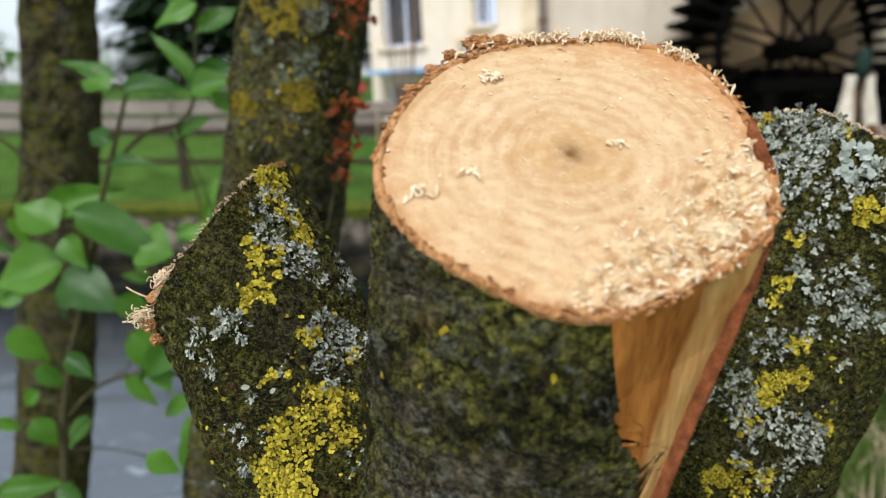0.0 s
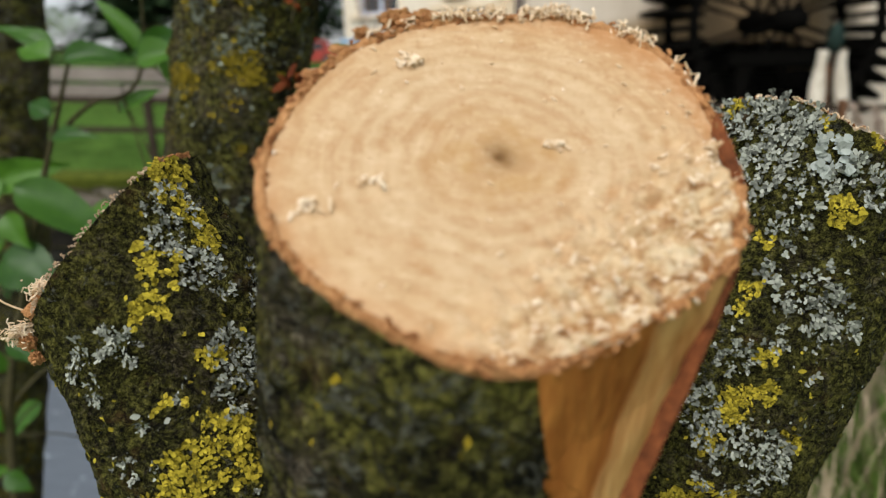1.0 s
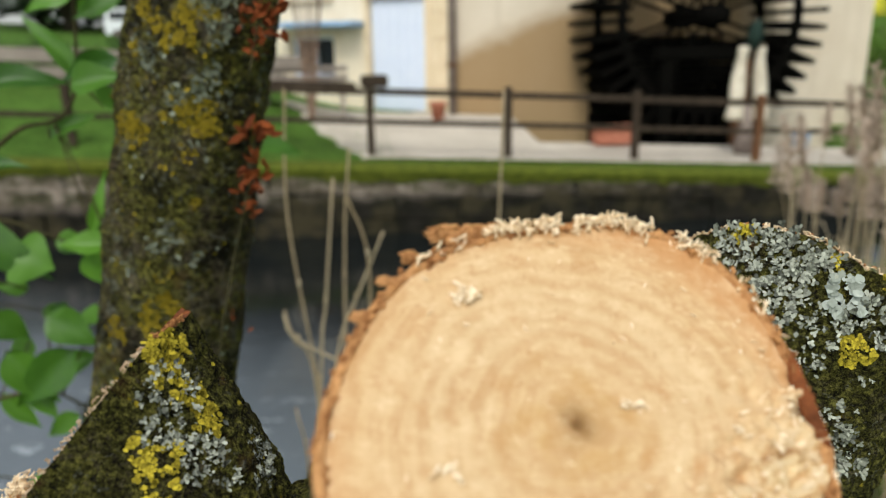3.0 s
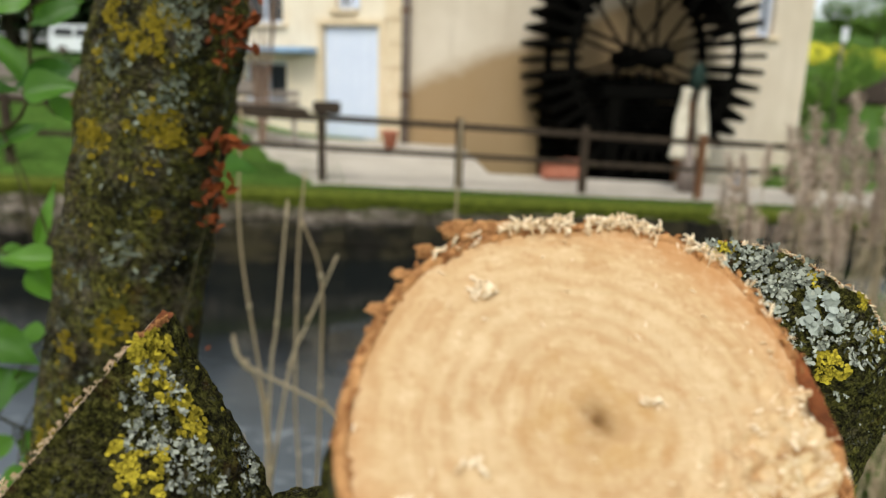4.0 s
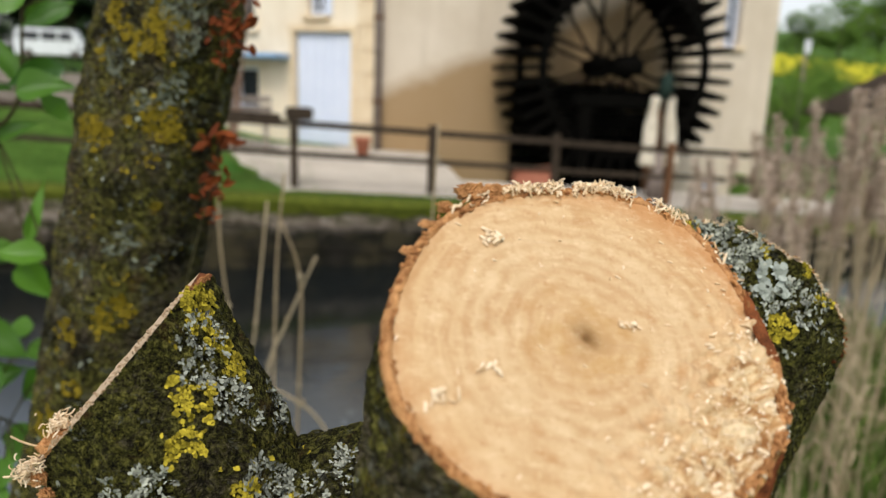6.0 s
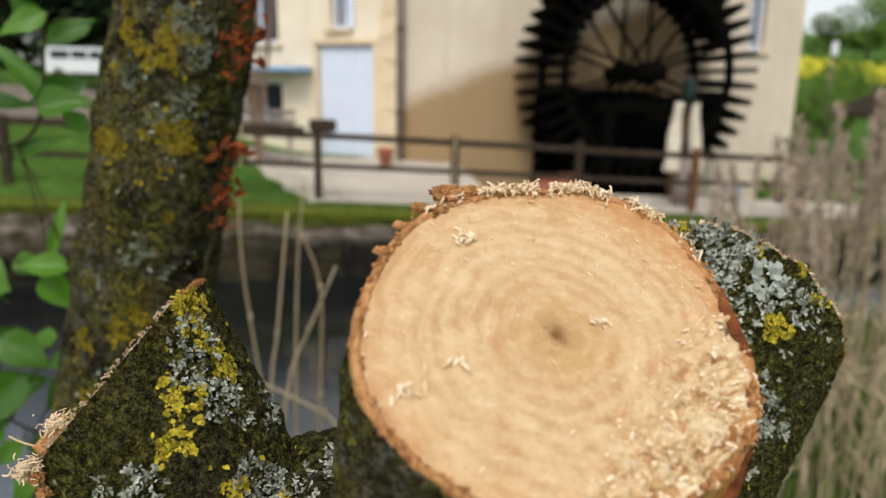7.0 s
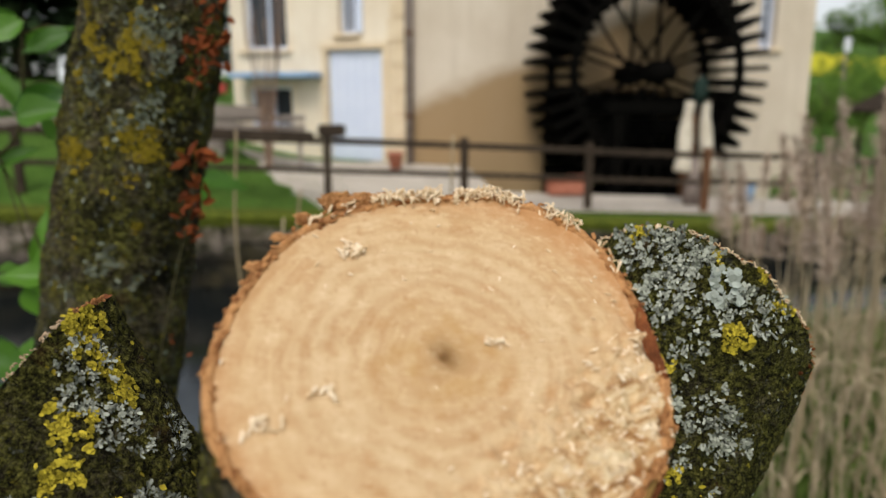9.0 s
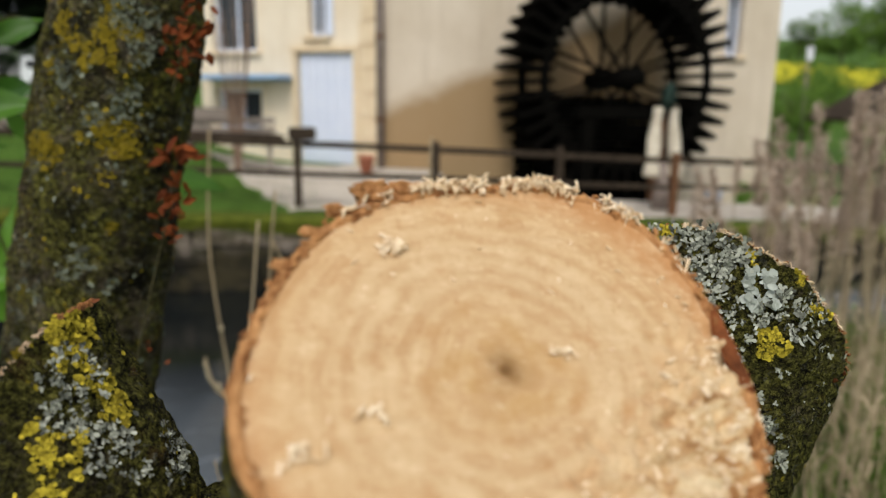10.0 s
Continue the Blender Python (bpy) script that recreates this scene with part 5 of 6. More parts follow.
rng = random.Random(31)
fine, crumbs = [], []


def on_face(x, y, up=0.0):
    return FACE @ Vector((x, y, up + face_relief(x, y)))


def on_wood(p):
    return beyond(p) < 0.004


# torn, fluffy fibres towards the front right of the sawn face
for _ in range(620):
    a = rng.uniform(-1.75, 0.25)
    share = 1 - abs(rng.gauss(0, 0.30))
    if share < 0.25:
        continue
    r = face_radius(a) * min(share, 0.985)
    x, y = r * math.cos(a), r * math.sin(a)
    if (x * 0.75 - y * 0.8) < 0.026 + rng.gauss(0, 0.005) + 0.012 * noise.noise(Vector((x, y, 0)) * 90):
        continue
    p = on_face(x, y, rng.uniform(-0.0008, 0.0003))
    if on_wood(p):
        way = (FACE_X * rng.gauss(0.8, 0.6) + FACE_Y * rng.gauss(0.25, 0.5) + FACE_N * rng.uniform(-0.15, 0.5)).normalized()
        fine.append(chip(p, way, FACE_N, 0.0006 + 0.0026 * rng.random() ** 3, rng.uniform(0.0003, 0.0009), 0.00035, rng.uniform(-0.1, 0.35)))
# a bank of sawdust along the far rim
for _ in range(640):
    a = rng.gauss(1.40, 0.36)
    if not 0.45 < a < 2.25:
        continue
    if noise.noise(Vector((a * 7, 0, 4))) < -0.12:
        continue
    share = 1.005 - abs(rng.gauss(0, 0.026))
    r = face_radius(a) * share
    p = FACE @ Vector((r * math.cos(a), r * math.sin(a), rng.uniform(0.0, 0.0022) * (0.5 + 0.5 * noise.noise(Vector((a * 9, 0, 0)))) + 0.0006))
    fine.append(chip(p, random_way(rng, FACE_N, 1.7), FACE_N, 0.0008 + 0.0032 * rng.random() ** 2, rng.uniform(0.0003, 0.0007), 0.00025, rng.uniform(-0.1, 0.3)))
# single crumbs all over
for _ in range(70):
    a, share = rng.uniform(0, 6.28), math.sqrt(rng.random()) * 0.96
    r = face_radius(a) * share
    p = on_face(r * math.cos(a), r * math.sin(a), 0.0001)
    if on_wood(p):
        fine.append(chip(p, random_way(rng, FACE_N, 0.25), FACE_N, rng.uniform(0.0006, 0.0020), rng.uniform(0.0003, 0.0006), 0.0002, rng.uniform(0, 0.3)))
# two marked little heaps
for (cx, cy), n in (((-0.0215, 0.0335), 26), ((0.0105, 0.0075), 7), ((-0.030, -0.004), 6), ((-0.043, -0.012), 12)):
    for _ in range(n):
        p = on_face(cx + rng.gauss(0, 0.0016), cy + rng.gauss(0, 0.0009), rng.uniform(0, 0.0012))
        fine.append(chip(p, random_way(rng, FACE_N, 0.5), FACE_N, rng.uniform(0.0012, 0.0032), rng.uniform(0.0005, 0.0010), 0.0003, rng.uniform(0, 0.3)))
v, f = join(fine)
tagged(new("sawdust", mesh_of("sawdust", v, f, DUST, False)), "pale sawdust and torn fibres on the sawn face", "sawdust", kind="stuff").matrix_basis = TILT

# ragged orange bark round the rim
for _ in range(480):
    a = rng.uniform(0, 6.28)
    share = rng.uniform(0.95, 1.004)
    r = face_radius(a) * share
    p = FACE @ Vector((r * math.cos(a), r * math.sin(a), rng.uniform(-0.0010, 0.0008)))
    if not on_wood(p):
        continue
    tangent = (FACE_X * -math.sin(a) + FACE_Y * math.cos(a))
    way = (tangent + random_way(rng, FACE_N, 0.5) * 0.6).normalized()
    crumbs.append(chip(p, way, FACE_N, rng.uniform(0.0008, 0.0026), rng.uniform(0.0005, 0.0011), 0.0004, rng.uniform(-0.1, 0.3)))
v, f = join(crumbs)
tagged(part("bark_debris", mesh_of("bark_debris", v, f, CRUMB, False), stub), kind="stuff")


def bark_lump(p, size, seed, parent=stub):
    """A ragged orange crumb of bark: a lumpy, jagged little block."""
    bm = bmesh.new()
    bmesh.ops.create_icosphere(bm, subdivisions=4, radius=1.0)
    for vert in bm.verts:
        q = vert.co.copy()
        bump = 1 + 0.38 * noise.fractal(q * 2.4 + Vector((seed, 0, 0)), 0.6, 2.1, 4) - 0.30 * abs(noise.noise(q * 4.5 + Vector((0, seed, 0))))
        w = FACE_X * q.x * size[0] + FACE_Y * q.y * size[1] + FACE_N * q.z * size[2]
        vert.co = p + w * bump
    return part("bark_lump", from_bm("bark_lump", bm, INNER, False), parent, "ragged orange bark lump")


bark_lump(Vector((0.0125, 0.2258, 1.3135)), (0.0042, 0.0022, 0.0030), 1)
bark_lump(Vector((0.0190, 0.2262, 1.3138)), (0.0045, 0.0020, 0.0022), 2)
bark_lump(Vector((0.0250, 0.2272, 1.3142)), (0.0030, 0.0018, 0.0016), 3)
bark_lump(Vector((0.0040, 0.2200, 1.3098)), (0.0022, 0.0015, 0.0018), 4)
bark_lump(Vector((-0.0010, 0.2150, 1.3060)), (0.0026, 0.0013, 0.0011), 5)
bark_lump(Vector((-0.0070, 0.2085, 1.3005)), (0.0022, 0.0014, 0.0008), 6)

# dark gap where the bark has sprung off
verts, faces = [], []
for k in range(41):
    a = radians(-2 + 24 * k / 40)
    wide = math.sin(math.pi * k / 40) ** 0.6
    for share, up in ((0.985, 0.0012), (0.985 - 0.055 * wide, 0.0004), (0.980 - 0.055 * wide, -0.0004)):
        r = face_radius(a) * (share + 0.008 * noise.noise(Vector((a * 30, share * 40, 0))))
        verts.append(FACE @ Vector((r * math.cos(a), r * math.sin(a), up + 0.0006)))
for k in range(40):
    o = k * 3
    faces += [(o, o + 3, o + 4, o + 1), (o + 1, o + 4, o + 5, o + 2)]
part("bark_gap", mesh_of("bark_gap", verts, faces, REDBARK), stub, "dark red gap behind the bark")
# red bark edge standing along the tear
line = curve_through([EDGE_TOP, EDGE_TOP.lerp(EDGE_LOW, 0.3) + Vector((0.0008, 0, 0)), EDGE_TOP.lerp(EDGE_LOW, 0.65), EDGE_LOW, EDGE_TOP.lerp(EDGE_LOW, 1.5)], 14)
verts, faces = [], []
for i, p in enumerate(line):
    d = (line[min(i + 1, len(line) - 1)] - line[max(i - 1, 0)]).normalized()
    side = d.cross(TEAR_N).normalized()
    w = 0.0014 + 0.0006 * noise.noise(p * 200)
    for s, h in ((-1, -0.002), (-1, 0.0010), (0.1, 0.0018), (1, 0.0012), (1, -0.002)):
        verts.append(p + side * s * w * 0.5 + TEAR_N * (h + 0.0004 * noise.noise(p * 400 + Vector((s, h, 0)))))
for i in range(len(line) - 1):
    for j in range(4):
        faces.append((i * 5 + j, i * 5 + j + 1, i * 5 + j + 6, i * 5 + j + 5))
part("torn_bark_edge", mesh_of("torn_bark_edge", verts, faces, REDBARK), stub, "dark red torn bark edge")

# torn corner of the small stub: orange lumps, pale tufts and a long splinter
CORNER = Vector((-0.1030, 0.257, 1.2215))
for k, (dx, dz, size) in enumerate(((0.0045, 0.0085, (0.0040, 0.0030, 0.0028)), (0.0005, 0.0040, (0.0034, 0.0028, 0.0026)), (-0.0030, -0.0065, (0.0026, 0.0024, 0.0034)), (-0.0010, -0.0120, (0.0022, 0.0022, 0.0026)))):
    bark_lump(CORNER + Vector((dx, 0, dz)), size, 11 + k, left_stub)
for dx, dz, n in ((0.0040, 0.0120, 110), (-0.0050, -0.0030, 130)):
    fibres = []
    for _ in range(n):
        p = CORNER + Vector((dx + rng.gauss(0, 0.0017), rng.gauss(-0.001, 0.0022), dz + rng.gauss(0, 0.0014)))
        way = Vector((rng.gauss(-0.35, 0.6), rng.gauss(-0.2, 0.5), rng.gauss(0.0, 0.5))).normalized()
        fibres.append(chip(p, way, way.orthogonal().normalized(), rng.uniform(0.0008, 0.0034), rng.uniform(0.00025, 0.0006), 0.0003, rng.uniform(-0.2, 0.3)))
    v, f = join(fibres)
    part("fibre_tuft", mesh_of("fibre_tuft", v, f, DUST, False), left_stub, "pale torn wood fibres")
for dx, dz, way, ln in ((-0.0030, 0.0050, (-0.80, -0.2, 0.5), 0.0085), (-0.0060, -0.0040, (-0.98, -0.2, -0.05), 0.0070)):
    way = Vector(way).normalized()
    v, f = chip(CORNER + Vector((dx, 0, dz)) + way * ln * 0.4, way, way.orthogonal().normalized(), ln, 0.0008, 0.0005, 0.05)
    part("splinter", mesh_of("splinter", v, f, DUST, False), left_stub, "long pale splinter")


def fray(rim_points, normal, count, sizes, mat, parent, seed, keep):
    rg = random.Random(seed)
    out = []
    for _ in range(count):
        p = rg.choice(rim_points)
        if not keep(p):
            continue
        way = random_way(rg, normal, 0.8)
        out.append(chip(p + normal * rg.uniform(-0.0005, 0.0010), way, normal, rg.uniform(*sizes), rg.uniform(0.0004, 0.0010), 0.0004, rg.uniform(-0.1, 0.3)))
    v, f = join(out)
    tagged(part("frayed_edge", mesh_of("frayed_edge", v, f, mat, False), parent), kind="stuff")


fray(TIP_RIM, LEFT_TIP[1], 160, (0.0006, 0.0016), CRUMB, left_stub, 5, lambda p: p.y < 0.285)
fray(LEFT_RIM, LEFT_CUT[1], 420, (0.0005, 0.0012), FRAY, left_stub, 6, lambda p: p.y < 0.285)
fray(RIGHT_RIM, Vector((0.658, 0.460, 0.597)).normalized(), 420, (0.0010, 0.0030), DUST, right_stub, 7, lambda p: p.z > 1.255)
fray(RIGHT_RIM, Vector((0.658, 0.460, 0.597)).normalized(), 160, (0.0010, 0.0025), CRUMB, right_stub, 8, lambda p: p.z > 1.20)
for i, (p, d, ln) in enumerate((((0.2110, 0.3000, 1.2410), (0.75, -0.1, 0.35), 0.008), ((0.2130, 0.3000, 1.2375), (0.8, 0.0, -0.45), 0.005), ((0.2105, 0.3005, 1.2365), (0.6, -0.3, -0.7), 0.004))):
    d = Vector(d).normalized()
    v, f = chip(Vector(p) + d * ln * 0.4, d, d.orthogonal().normalized(), ln, 0.0022, 0.0008, 0.15)
    part("bark_shred", mesh_of("bark_shred", v, f, REDBARK, False), right_stub, "small red-brown bark shred")


# ---- leafy shrub ----
LEAF = varied("shrub_leaf", (0.022, 0.080, 0.010), (0.15, 0.34, 0.030), 0.42, 45.0, 0.4)
STEM = mottled("shrub_stem", (0.03, 0.028, 0.012), (0.10, 0.085, 0.04), 200, 0.85, 0.001)


def leaf_mesh(length, width, seed):
    """A pointed oval leaf with a folded midrib, drooping tip and wavy edge."""
    rg = random.Random(seed)
    droop, fold = rg.uniform(0.10, 0.35), rg.uniform(0.12, 0.35)
    verts, faces = [], []
    n, m = 12, 6
    for j in range(n + 1):
        s = j / n
        half = width * 0.5 * math.sin(math.pi * s ** 0.66) ** 1.1 if 0 < s < 1 else 0.0008
        for i in range(m + 1):
            u = i / m * 2 - 1
            wave = 0.03 * length * math.sin(s * 9 + u * 2 + seed) * abs(u)
            vein = 0.008 * length * math.sin((s * 7 - abs(u) * 1.5) * math.pi)
            verts.append((u * half, s * length, abs(u) * half * fold * 1.6 - droop * length * s * s + wave + vein * 0.5))
    for j in range(n):
        for i in range(m):
            a = j * (m + 1) + i
            faces.append((a, a + 1, a + m + 2, a + m + 1))
    return mesh_of("leaf", verts, faces, LEAF)


shrub = thing("leafy_shrub", "young shrub with bright green pointed leaves on the bank", "shrub", at=TILT)
STEMS = [
    [(-0.60, 0.99, -0.10), (-0.545, 0.97, 0.717), (-0.527, 0.97, 0.885), (-0.487, 0.97, 1.026), (-0.468, 0.97, 1.097), (-0.445, 0.97, 1.174), (-0.425, 0.97, 1.234), (-0.404, 0.97, 1.299)],
    [(-0.531, 0.97, 0.842), (-0.476, 0.97, 0.893), (-0.391, 0.97, 0.914), (-0.341, 0.97, 0.893)],
    [(-0.494, 0.97, 1.178), (-0.535, 0.97, 1.204), (-0.60, 0.96, 1.262)],
    [(-0.30, 1.10, 0.62), (-0.215, 1.09, 0.95), (-0.165, 1.08, 1.09), (-0.135, 1.08, 1.222)],
    [(-0.431, 0.97, 1.204), (-0.383, 0.97, 1.245), (-0.337, 0.97, 1.259), (-0.316, 0.97, 1.299), (-0.31, 0.97, 1.39)]]
for i, pts in enumerate(STEMS):
    c = curve_through(pts, 6)
    v, f = tube(c, [0.0075 * (1 - 0.7 * k / len(c)) if i == 0 else 0.0032 * (1 - 0.5 * k / len(c)) for k in range(len(c))], 8)
    part("stem", mesh_of("stem", v, f, STEM), shrub)
# leaves: foot x, z, tip x, z, width
LEAVES_UP = [
    (-.309, 1.303, -.357, 1.375, .025), (-.31, 1.299, -.257, 1.313, .04), (-.396, 1.299, -.327, 1.313, .033), (-.41, 1.299, -.448, 1.313, .037), (-.412, 1.313, -.48, 1.34, .026), (-.416, 1.235, -.444, 1.248, .029),
    (-.422, 1.206, -.372, 1.217, .022), (-.505, 1.12, -.556, 1.154, .062), (-.532, 1.143, -.437, 1.168, .044), (-.472, 1.147, -.356, 1.094, .059), (-.498, 1.109, -.472, 1.072, .037), (-.548, 1.333, -.532, 1.346, .018),
    (-.308, 1.375, -.263, 1.403, .029), (-.314, 1.394, -.333, 1.415, .029)]
LEAVES_LOW = [
    (-.51, 1.07, -.596, 1.047, .073), (-.508, 1.055, -.429, 1.031, .066), (-.427, 1.031, -.39, .996, .037), (-.412, .984, -.362, .922, .044), (-.393, .935, -.364, .9, .029), (-.597, .975, -.558, .922, .044),
    (-.557, .926, -.52, .893, .029), (-.5, .951, -.462, .926, .029), (-.566, .851, -.539, .813, .037), (-.627, .74, -.541, .756, .037), (-.347, .773, -.349, .847, .029), (-.613, .851, -.59, .83, .022), (-.546, .742, -.512, .724, .029)]
LEAVES_SIDE = [
    (-.29, 1.108, -.345, 1.118, .033), (-.394, 1.104, -.352, 1.09, .066), (-.336, .984, -.398, .926, .051), (-.308, 1.02, -.344, 1.013, .029), (-.333, .851, -.363, .812, .037), (-.259, 1.397, -.307, 1.373, .026),
    (-.26, 1.329, -.327, 1.307, .033), (-.281, 1.277, -.265, 1.294, .037), (-.349, 1.235, -.305, 1.269, .026), (-.321, 1.1, -.291, 1.057, .037), (-.357, 1.114, -.32, 1.107, .029), (-.313, 1.121, -.294, 1.19, .016),
    (-.363, 1.029, -.31, .999, .044), (-.368, .941, -.329, .963, .037), (-.295, 1.402, -.34, 1.38, .029), (-.296, .962, -.331, .925, .037)]
rng = random.Random(41)
LEAVES_BACK = []
for _ in range(22):
    bx, bz = rng.uniform(-0.66, -0.33), rng.uniform(0.70, 1.16)
    LEAVES_BACK.append((bx, bz, bx + rng.uniform(-0.06, 0.06), bz - rng.uniform(-0.02, 0.05), rng.uniform(0.022, 0.042)))
LEAVES_BEYOND = [(-.137, 1.222, -.073, 1.213, .030), (-.138, 1.224, -.126, 1.196, .024), (-.166, 1.086, -.158, 1.118, .026), (-.167, 1.084, -.172, 1.050, .030), (-.19, 1.01, -.215, 1.03, .03)]
rng = random.Random(77)
for i, (bx, bz, tx, tz, w) in enumerate(LEAVES_UP + LEAVES_LOW + LEAVES_SIDE + LEAVES_BACK + LEAVES_BEYOND):
    base = Vector((bx, (0.95 if i < 43 else 1.02 if i < 65 else 1.08) + rng.uniform(-0.02, 0.03), bz))
    way = Vector((tx - bx, rng.uniform(-0.6, 0.3) * w, tz - bz))
    ln = way.length * 1.08
    y = way.normalized()
    face = Vector((rng.gauss(0, 0.25), -0.85, 0.55 + rng.gauss(0, 0.2)))
    z = (face - y * face.dot(y)).normalized()
    x = y.cross(z)
    ob = part("leaf", leaf_mesh(ln, w, i), shrub)
    m4 = Matrix((x, y, z)).transposed().to_4x4()
    m4.translation = base
    ob.matrix_basis = m4
    # stalk to the nearest stem point
    near = min((Vector(q) for s in STEMS for q in curve_through(s, 5)), key=lambda q: (q - base).length)
    if (near - base).length < 0.16:
        v, f = tube(curve_through([near, near.lerp(base, 0.5) + Vector((0, 0, 0.008)), base], 4), 0.0012, 5)
        part("leaf_stalk", mesh_of("leaf_stalk", v, f, STEM), shrub)

# ---- dried red-brown sprig on the trunk ----
DRY = varied("dry_red_leaf", (0.07, 0.018, 0.008), (0.31, 0.08, 0.022), 0.8, 120.0, 0.15)
sprig = thing("dried_sprig", "dried red-brown leafy sprig clinging to the trunk", "dead plant", at=TILT)
SPRIG = [[(-0.122, 0.664, 1.06), (-0.111, 0.658, 1.13), (-0.096, 0.654, 1.20), (-0.084, 0.652, 1.25), (-0.080, 0.652, 1.285)],
         [(-0.082, 0.650, 1.33), (-0.076, 0.650, 1.36), (-0.070, 0.654, 1.40), (-0.066, 0.66, 1.46)]]
for pts in SPRIG:
    c = curve_through(pts, 8)
    v, f = tube(c, [0.0009 - 0.0004 * k / len(c) for k in range(len(c))], 6)
    part("twig", mesh_of("twig", v, f, STEM), sprig)


def dry_leaf(length, width, seed):
    rg = random.Random(seed)
    curl = rg.uniform(0.3, 0.9)
    verts, faces = [], []
    for j in range(7):
        s = j / 6
        half = width * 0.5 * math.sin(math.pi * min(0.97, 0.06 + s * 0.92)) * rg.uniform(0.75, 1.1)
        for u in (-1, -0.4, 0.4, 1):
            verts.append((u * half, s * length, abs(u) * half * curl + 0.25 * length * s * s * (curl - 0.5) + 0.0006 * rg.gauss(0, 1)))
    for j in range(6):
        faces += [(j * 4 + i, j * 4 + i + 1, j * 4 + i + 5, j * 4 + i + 4) for i in range(3)]
    return mesh_of("dry_leaf", verts, faces, DRY)


rng = random.Random(5)
spots_ = [(-0.079, 1.280, 18, 7), (-0.080, 1.258, 16, 7), (-0.084, 1.240, 14, 6), (-0.084, 1.222, 10, 5), (-0.070, 1.395, 14, 7), (-0.074, 1.372, 16, 8), (-0.066, 1.362, 18, 5), (-0.078, 1.350, 12, 6), (-0.100, 1.13, 7, 2)]
for sx, sz, mm, n in spots_:
    for _ in range(n * 2):
        p = Vector((sx + rng.gauss(0, 0.006), 0.652 + rng.gauss(0, 0.005), sz + rng.gauss(0, 0.007)))
        y = Vector((rng.gauss(0.15, 0.8), rng.gauss(-0.3, 0.4), rng.gauss(0.35, 0.6))).normalized()
        z = (Vector((rng.gauss(0, 0.5), -1, rng.gauss(0.3, 0.4))))
        z = (z - y * z.dot(y)).normalized()
        m4 = Matrix((y.cross(z), y, z)).transposed().to_4x4()
        m4.translation = p
        ob = part("dry_leaf", dry_leaf(mm / 1000 * rng.uniform(0.45, 0.9), mm / 1000 * rng.uniform(0.2, 0.4), rng.randrange(999)), sprig)
        ob.matrix_basis = m4

# ---- dry stalks and reeds ----
STRAW = varied("dry_straw", (0.29, 0.215, 0.125), (0.58, 0.475, 0.32), 0.8, 60.0, 0.15)
PLUME = varied("reed_plume", (0.36, 0.27, 0.20), (0.70, 0.57, 0.46), 0.9, 60.0, 0.3)
STALKS = [
    [(-.05, -.40), (-.057, .36), (-.064, .563), (-.13, .981), (-.133, 1.261)], [(.02, -.40), (.008, .357), (-.008, .617), (-.012, .958), (-.003, 1.14)],
    [(.05, -.40), (.044, .671), (.036, .921), (-.007, 1.044)], [(-.08, -.40), (-.065, .618), (-.053, .805), (-.037, 1.08)],
    [(-.06, .40), (-.022, .699), (.014, .805), (.072, .959)], [(.12, .55), (.055, .629), (-.113, .727), (-.143, .786)],
    [(-.02, -.40), (-.071, .563), (-.125, .72), (-.143, .786)], [(.34, -.40), (.335, .7), (.329, .975), (.324, 1.268)], [(-.06, -.40), (-.09, .362), (-.12, .564)]]
for i, pts in enumerate(STALKS):
    st = thing("dry_stalk", "thin dry straw-coloured stalk by the water", "dry stalk", group="dry stalks", at=TILT)
    c = curve_through([(x, 1.6 + 0.03 * math.sin(i * 2.1), z) for x, z in pts], 6)
    v, f = tube(c, [0.0037 - 0.0013 * k / len(c) for k in range(len(c))], 7)
    part("stem", mesh_of("stem", v, f, STRAW), st)
    for k in range(2):
        q = c[len(c) // 3 + k * len(c) // 3]
        v, f = tube([q, q + Vector((0, 0, 0.012))], 0.0044, 7)
        part("node", mesh_of("node", v, f, STRAW), st)


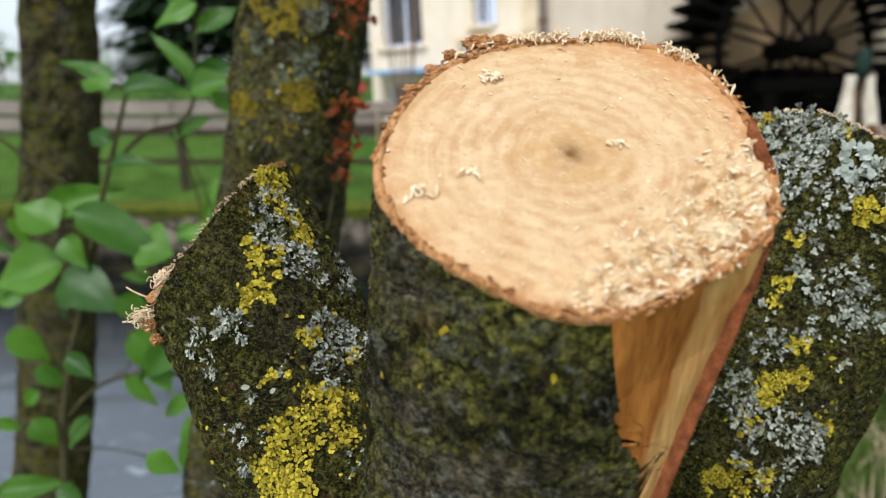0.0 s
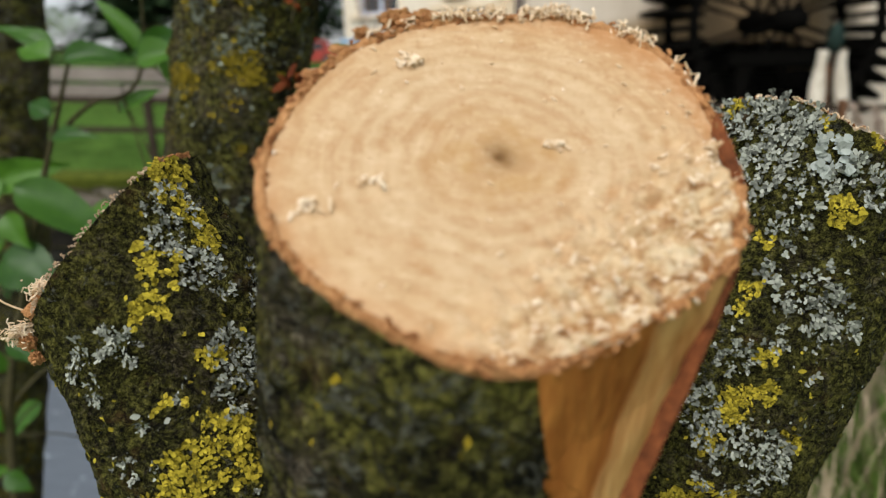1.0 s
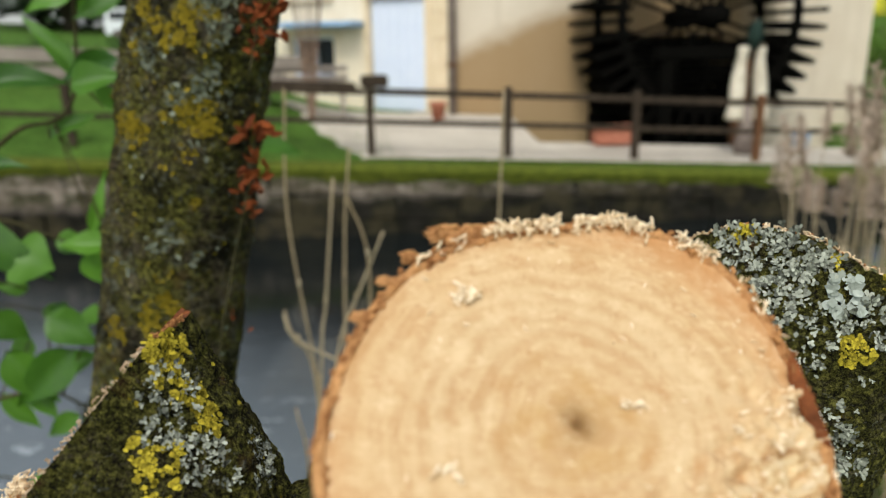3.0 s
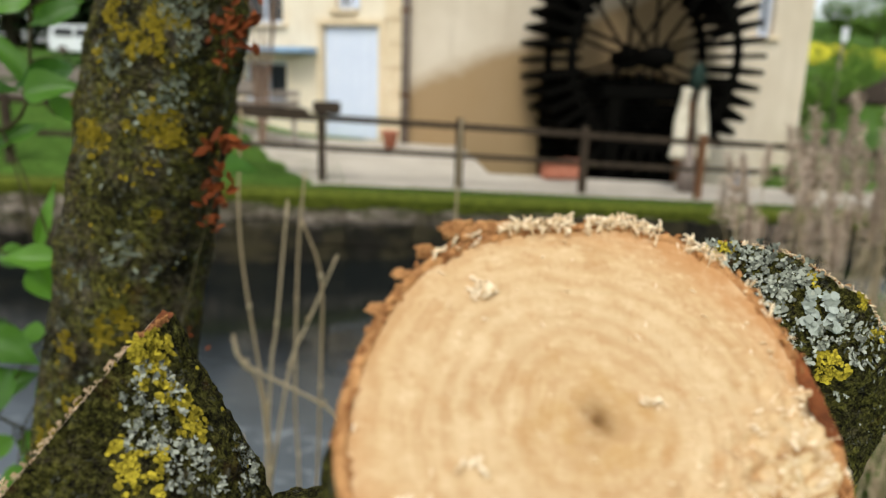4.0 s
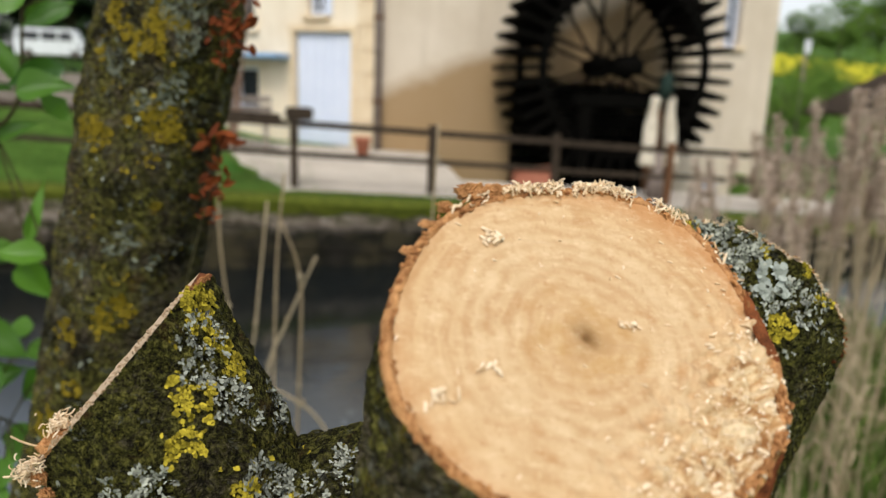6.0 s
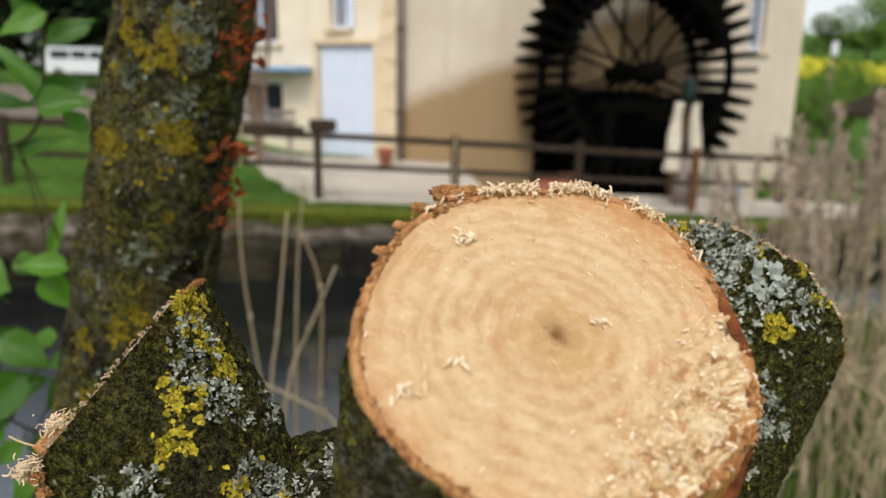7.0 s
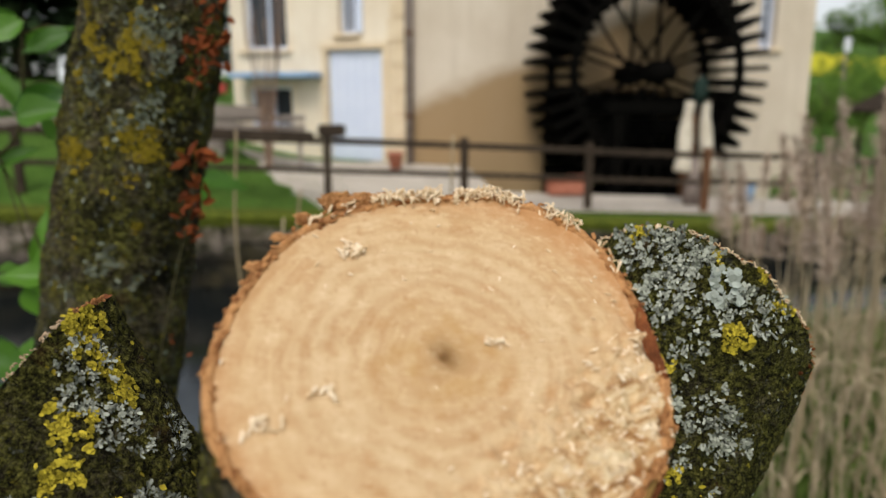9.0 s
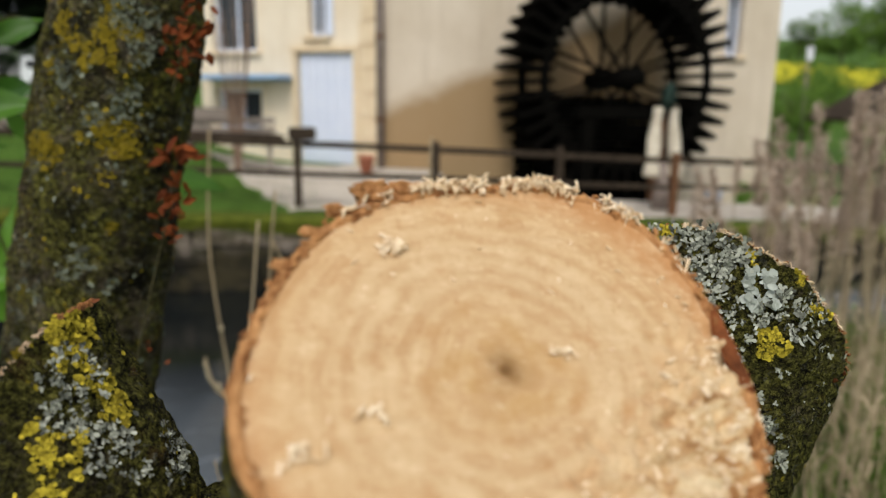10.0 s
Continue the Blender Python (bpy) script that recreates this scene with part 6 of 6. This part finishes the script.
def reed(seed):
    """One dry reed: stem, two hanging leaves and a feathery plume."""
    rg = random.Random(seed)
    h = rg.uniform(1.15, 1.32)
    lean = Vector((rg.gauss(0, 0.07), rg.gauss(0, 0.05), 0))
    pts = [Vector((0, 0, 0)) + lean * (s * s) + Vector((0, 0, h * s)) for s in (0, 0.25, 0.5, 0.75, 1.0)]
    t = thing("reed", "dry beige reed with a feathery seed plume", "reed", group="dry reeds on the bank")
    v, f = tube(curve_through(pts, 4), 0.0024, 6)
    part("stem", mesh_of("stem", v, f, STRAW), t)
    for k in range(2):
        p = pts[1].lerp(pts[3], rg.random())
        a = rg.uniform(0, 6.28)
        out = Vector((math.cos(a), math.sin(a), 0))
        ln = rg.uniform(0.2, 0.4)
        verts, faces = [], []
        for j in range(7):
            s = j / 6
            c = p + out * ln * s * 0.7 + Vector((0, 0, ln * (0.6 * s - 0.9 * s * s)))
            w = out.cross(Vector((0, 0, 1))) * 0.005 * (1 - s * 0.9)
            verts += [c - w, c + Vector((0, 0, -0.002)), c + w]
        for j in range(6):
            faces += [(j * 3, j * 3 + 1, j * 3 + 4, j * 3 + 3), (j * 3 + 1, j * 3 + 2, j * 3 + 5, j * 3 + 4)]
        part("leaf", mesh_of("leaf", verts, faces, STRAW), t)
    verts, faces = [], []
    pl = rg.uniform(0.16, 0.24)
    droop = Vector((rg.gauss(0, 0.5), rg.gauss(0, 0.5), 0))
    for _ in range(240):
        s = rg.random()
        p = pts[-1] + Vector((0, 0, pl * (s - 0.25))) + droop * pl * 0.25 * s * s
        d = (Vector((rg.gauss(0, 0.6), rg.gauss(0, 0.6), rg.uniform(0.1, 0.9))) + droop * 0.5).normalized()
        ln = rg.uniform(0.02, 0.055) * (1.1 - 0.5 * s)
        w = d.orthogonal().normalized() * 0.0016
        o = len(verts)
        verts += [p - w, p + w, p + d * ln * 0.6 + w * 1.2, p + d * ln - Vector((0, 0, ln * 0.25)), p + d * ln * 0.6 - w * 1.2]
        faces.append((o, o + 1, o + 2, o + 3, o + 4))
    part("plume", mesh_of("plume", verts, faces, PLUME, False), t)
    return t


rng = random.Random(12)
kinds = [reed(800 + i) for i in range(7)]
PLACES = []
while len(PLACES) < 66:
    y = rng.uniform(1.55, 3.1)
    u = 0.64 + 0.35 * rng.random() ** 0.85
    PLACES.append((u * y, y, rng.uniform(-0.06, 0.10) + (0.14 * (u - 0.66) / 0.3) + (1.34 * (1 - y / 1.9) if y > 1.9 else 0) * 0.18))
for i, (x, y, dz) in enumerate(PLACES):
    z = min(0.02, ground_height(x, y)) - 0.05
    sc = (1.12 + dz - FALL * x - z) / 1.24
    m4 = Matrix.Translation((x, y, z)) @ Matrix.Rotation(rng.uniform(0, 6.28), 4, "Z") @ Matrix.Diagonal((1, 1, sc, 1))
    if i < len(kinds):
        kinds[i].matrix_basis = m4
    else:
        copy_thing(kinds[i % len(kinds)], m4)


# ---- grass ----
def blades(name, label, spots, mat, heights, seed, kind="stuff"):
    rg = random.Random(seed)
    verts, faces = [], []
    for x, y, z in spots:
        h = rg.uniform(*heights)
        a = rg.uniform(0, 6.28)
        out = Vector((math.cos(a), math.sin(a), 0)) * h * rg.uniform(0.1, 0.8)
        w = Vector((-math.sin(a), math.cos(a), 0)) * max(0.002, h * 0.018)
        p = Vector((x, y, z))
        o = len(verts)
        verts += [p - w, p + w, p + out * 0.35 + Vector((0, 0, h * 0.6)) + w * 0.8, p + out * 0.35 + Vector((0, 0, h * 0.6)) - w * 0.8, p + out + Vector((0, 0, h * 0.9))]
        faces += [(o, o + 1, o + 2, o + 3), (o + 3, o + 2, o + 4)]
    tagged(new(name, mesh_of(name, verts, faces, mat, False)), label, "grass", kind=kind)


GREENBLADE = varied("green_grass", (0.06, 0.105, 0.018), (0.17, 0.25, 0.05), 0.7, 20.0, 0.3)
rng = random.Random(3)


def scatter(n, x0, x1, y0, y1, dz=0.0):
    out = []
    for _ in range(n):
        x, y = rng.uniform(x0, x1), rng.uniform(y0, y1)
        out.append((x, y, ground_height(x, y) + dz))
    return out


blades("path_grass", "short trodden grass round the cut tree", [q for q in scatter(9000, -2.2, 3.4, -2.5, 2.2, -0.01) if q[2] > -0.9], GREENBLADE, (0.03, 0.12), 5)
blades("bank_grass", "green grass on the near bank", scatter(12000, 0.5, 3.2, 0.9, 3.6, -0.01), GREENBLADE, (0.08, 0.30), 1)
blades("dry_grass", "dry straw-coloured grass on the near bank", scatter(3500, 0.5, 3.2, 0.9, 3.6, -0.01), STRAW, (0.08, 0.35), 2)
blades("verge_grass", "short green grass above the river wall", scatter(5000, -6, 12, 9.15, 9.95, -0.01), GREENBLADE, (0.04, 0.12), 3)
blades("meadow_grass", "green meadow grass beside the yard", scatter(5000, -7, 0.6, 9.6, 12.8, -0.01), GREENBLADE, (0.05, 0.14), 4)

# ---- bare brown shrub before the mill ----
bare = thing("bare_shrub", "bare brown shrub against the mill wall", "shrub", at=(-0.62, 12.6, 0.05))
TWIG = mottled("brown_twig", (0.16, 0.10, 0.07), (0.32, 0.22, 0.16), 20.0, 0.9, 0.002)
rng = random.Random(8)
for k in range(16):
    a = rng.uniform(0, 6.28)
    pts = [(0.02 * math.cos(a), 0.02 * math.sin(a), 0)] + [(0.30 * s * math.cos(a) + rng.gauss(0, 0.04), 0.2 * s * math.sin(a), 3.0 * s * rng.uniform(0.8, 1.0)) for s in (0.3, 0.6, 1.0)]
    c = curve_through(pts, 5)
    v, f = tube(c, [0.022 * (1 - 0.8 * i / len(c)) for i in range(len(c))], 6)
    part("branch", mesh_of("branch", v, f, TWIG), bare)
bench = thing("garden_bench", "weathered wooden bench before the mill window", "bench", at=(-0.75, 12.9, 0.15))
for k in range(3):
    part("slat", box("slat", (1.5, 0.11, 0.035), (0, -0.13 + 0.13 * k, 0.44), BEAMS, 0.006), bench)
for k in range(2):
    part("back_slat", box("back_slat", (1.5, 0.03, 0.11), (0, 0.22, 0.62 + 0.16 * k), BEAMS, 0.006), bench)
for x in (-0.65, 0.65):
    part("leg", box("leg", (0.07, 0.40, 0.44), (x, 0.0, 0.20), BEAMS, 0.006), bench)

# ---- stones of the river wall ----
rng = random.Random(4)
stone_kinds = []
for k in range(8):
    bm = box_bm((1, 1, 1), bevel=0.08)
    for vert in bm.verts:
        vert.co += Vector((rng.gauss(0, 0.03), rng.gauss(0, 0.05), rng.gauss(0, 0.04)))
    stone_kinds.append(from_bm("stone", bm, STONE, False))
for row, (z, h) in enumerate(((-0.345, 0.24), (-0.605, 0.28), (-0.885, 0.28))):
    x = -7.0 + 0.2 * row
    while x < 13:
        w = rng.uniform(0.26, 0.95)
        ob = part("stone", stone_kinds[rng.randrange(8)], river_wall)
        ob.matrix_basis = Matrix.Translation((x + w / 2, 9.06 + rng.uniform(-0.012, 0.02), z + rng.gauss(0, 0.006))) @ Matrix.Diagonal((w - 0.015, 0.12, h - 0.008 + rng.uniform(-0.01, 0.012), 1))
        x += w
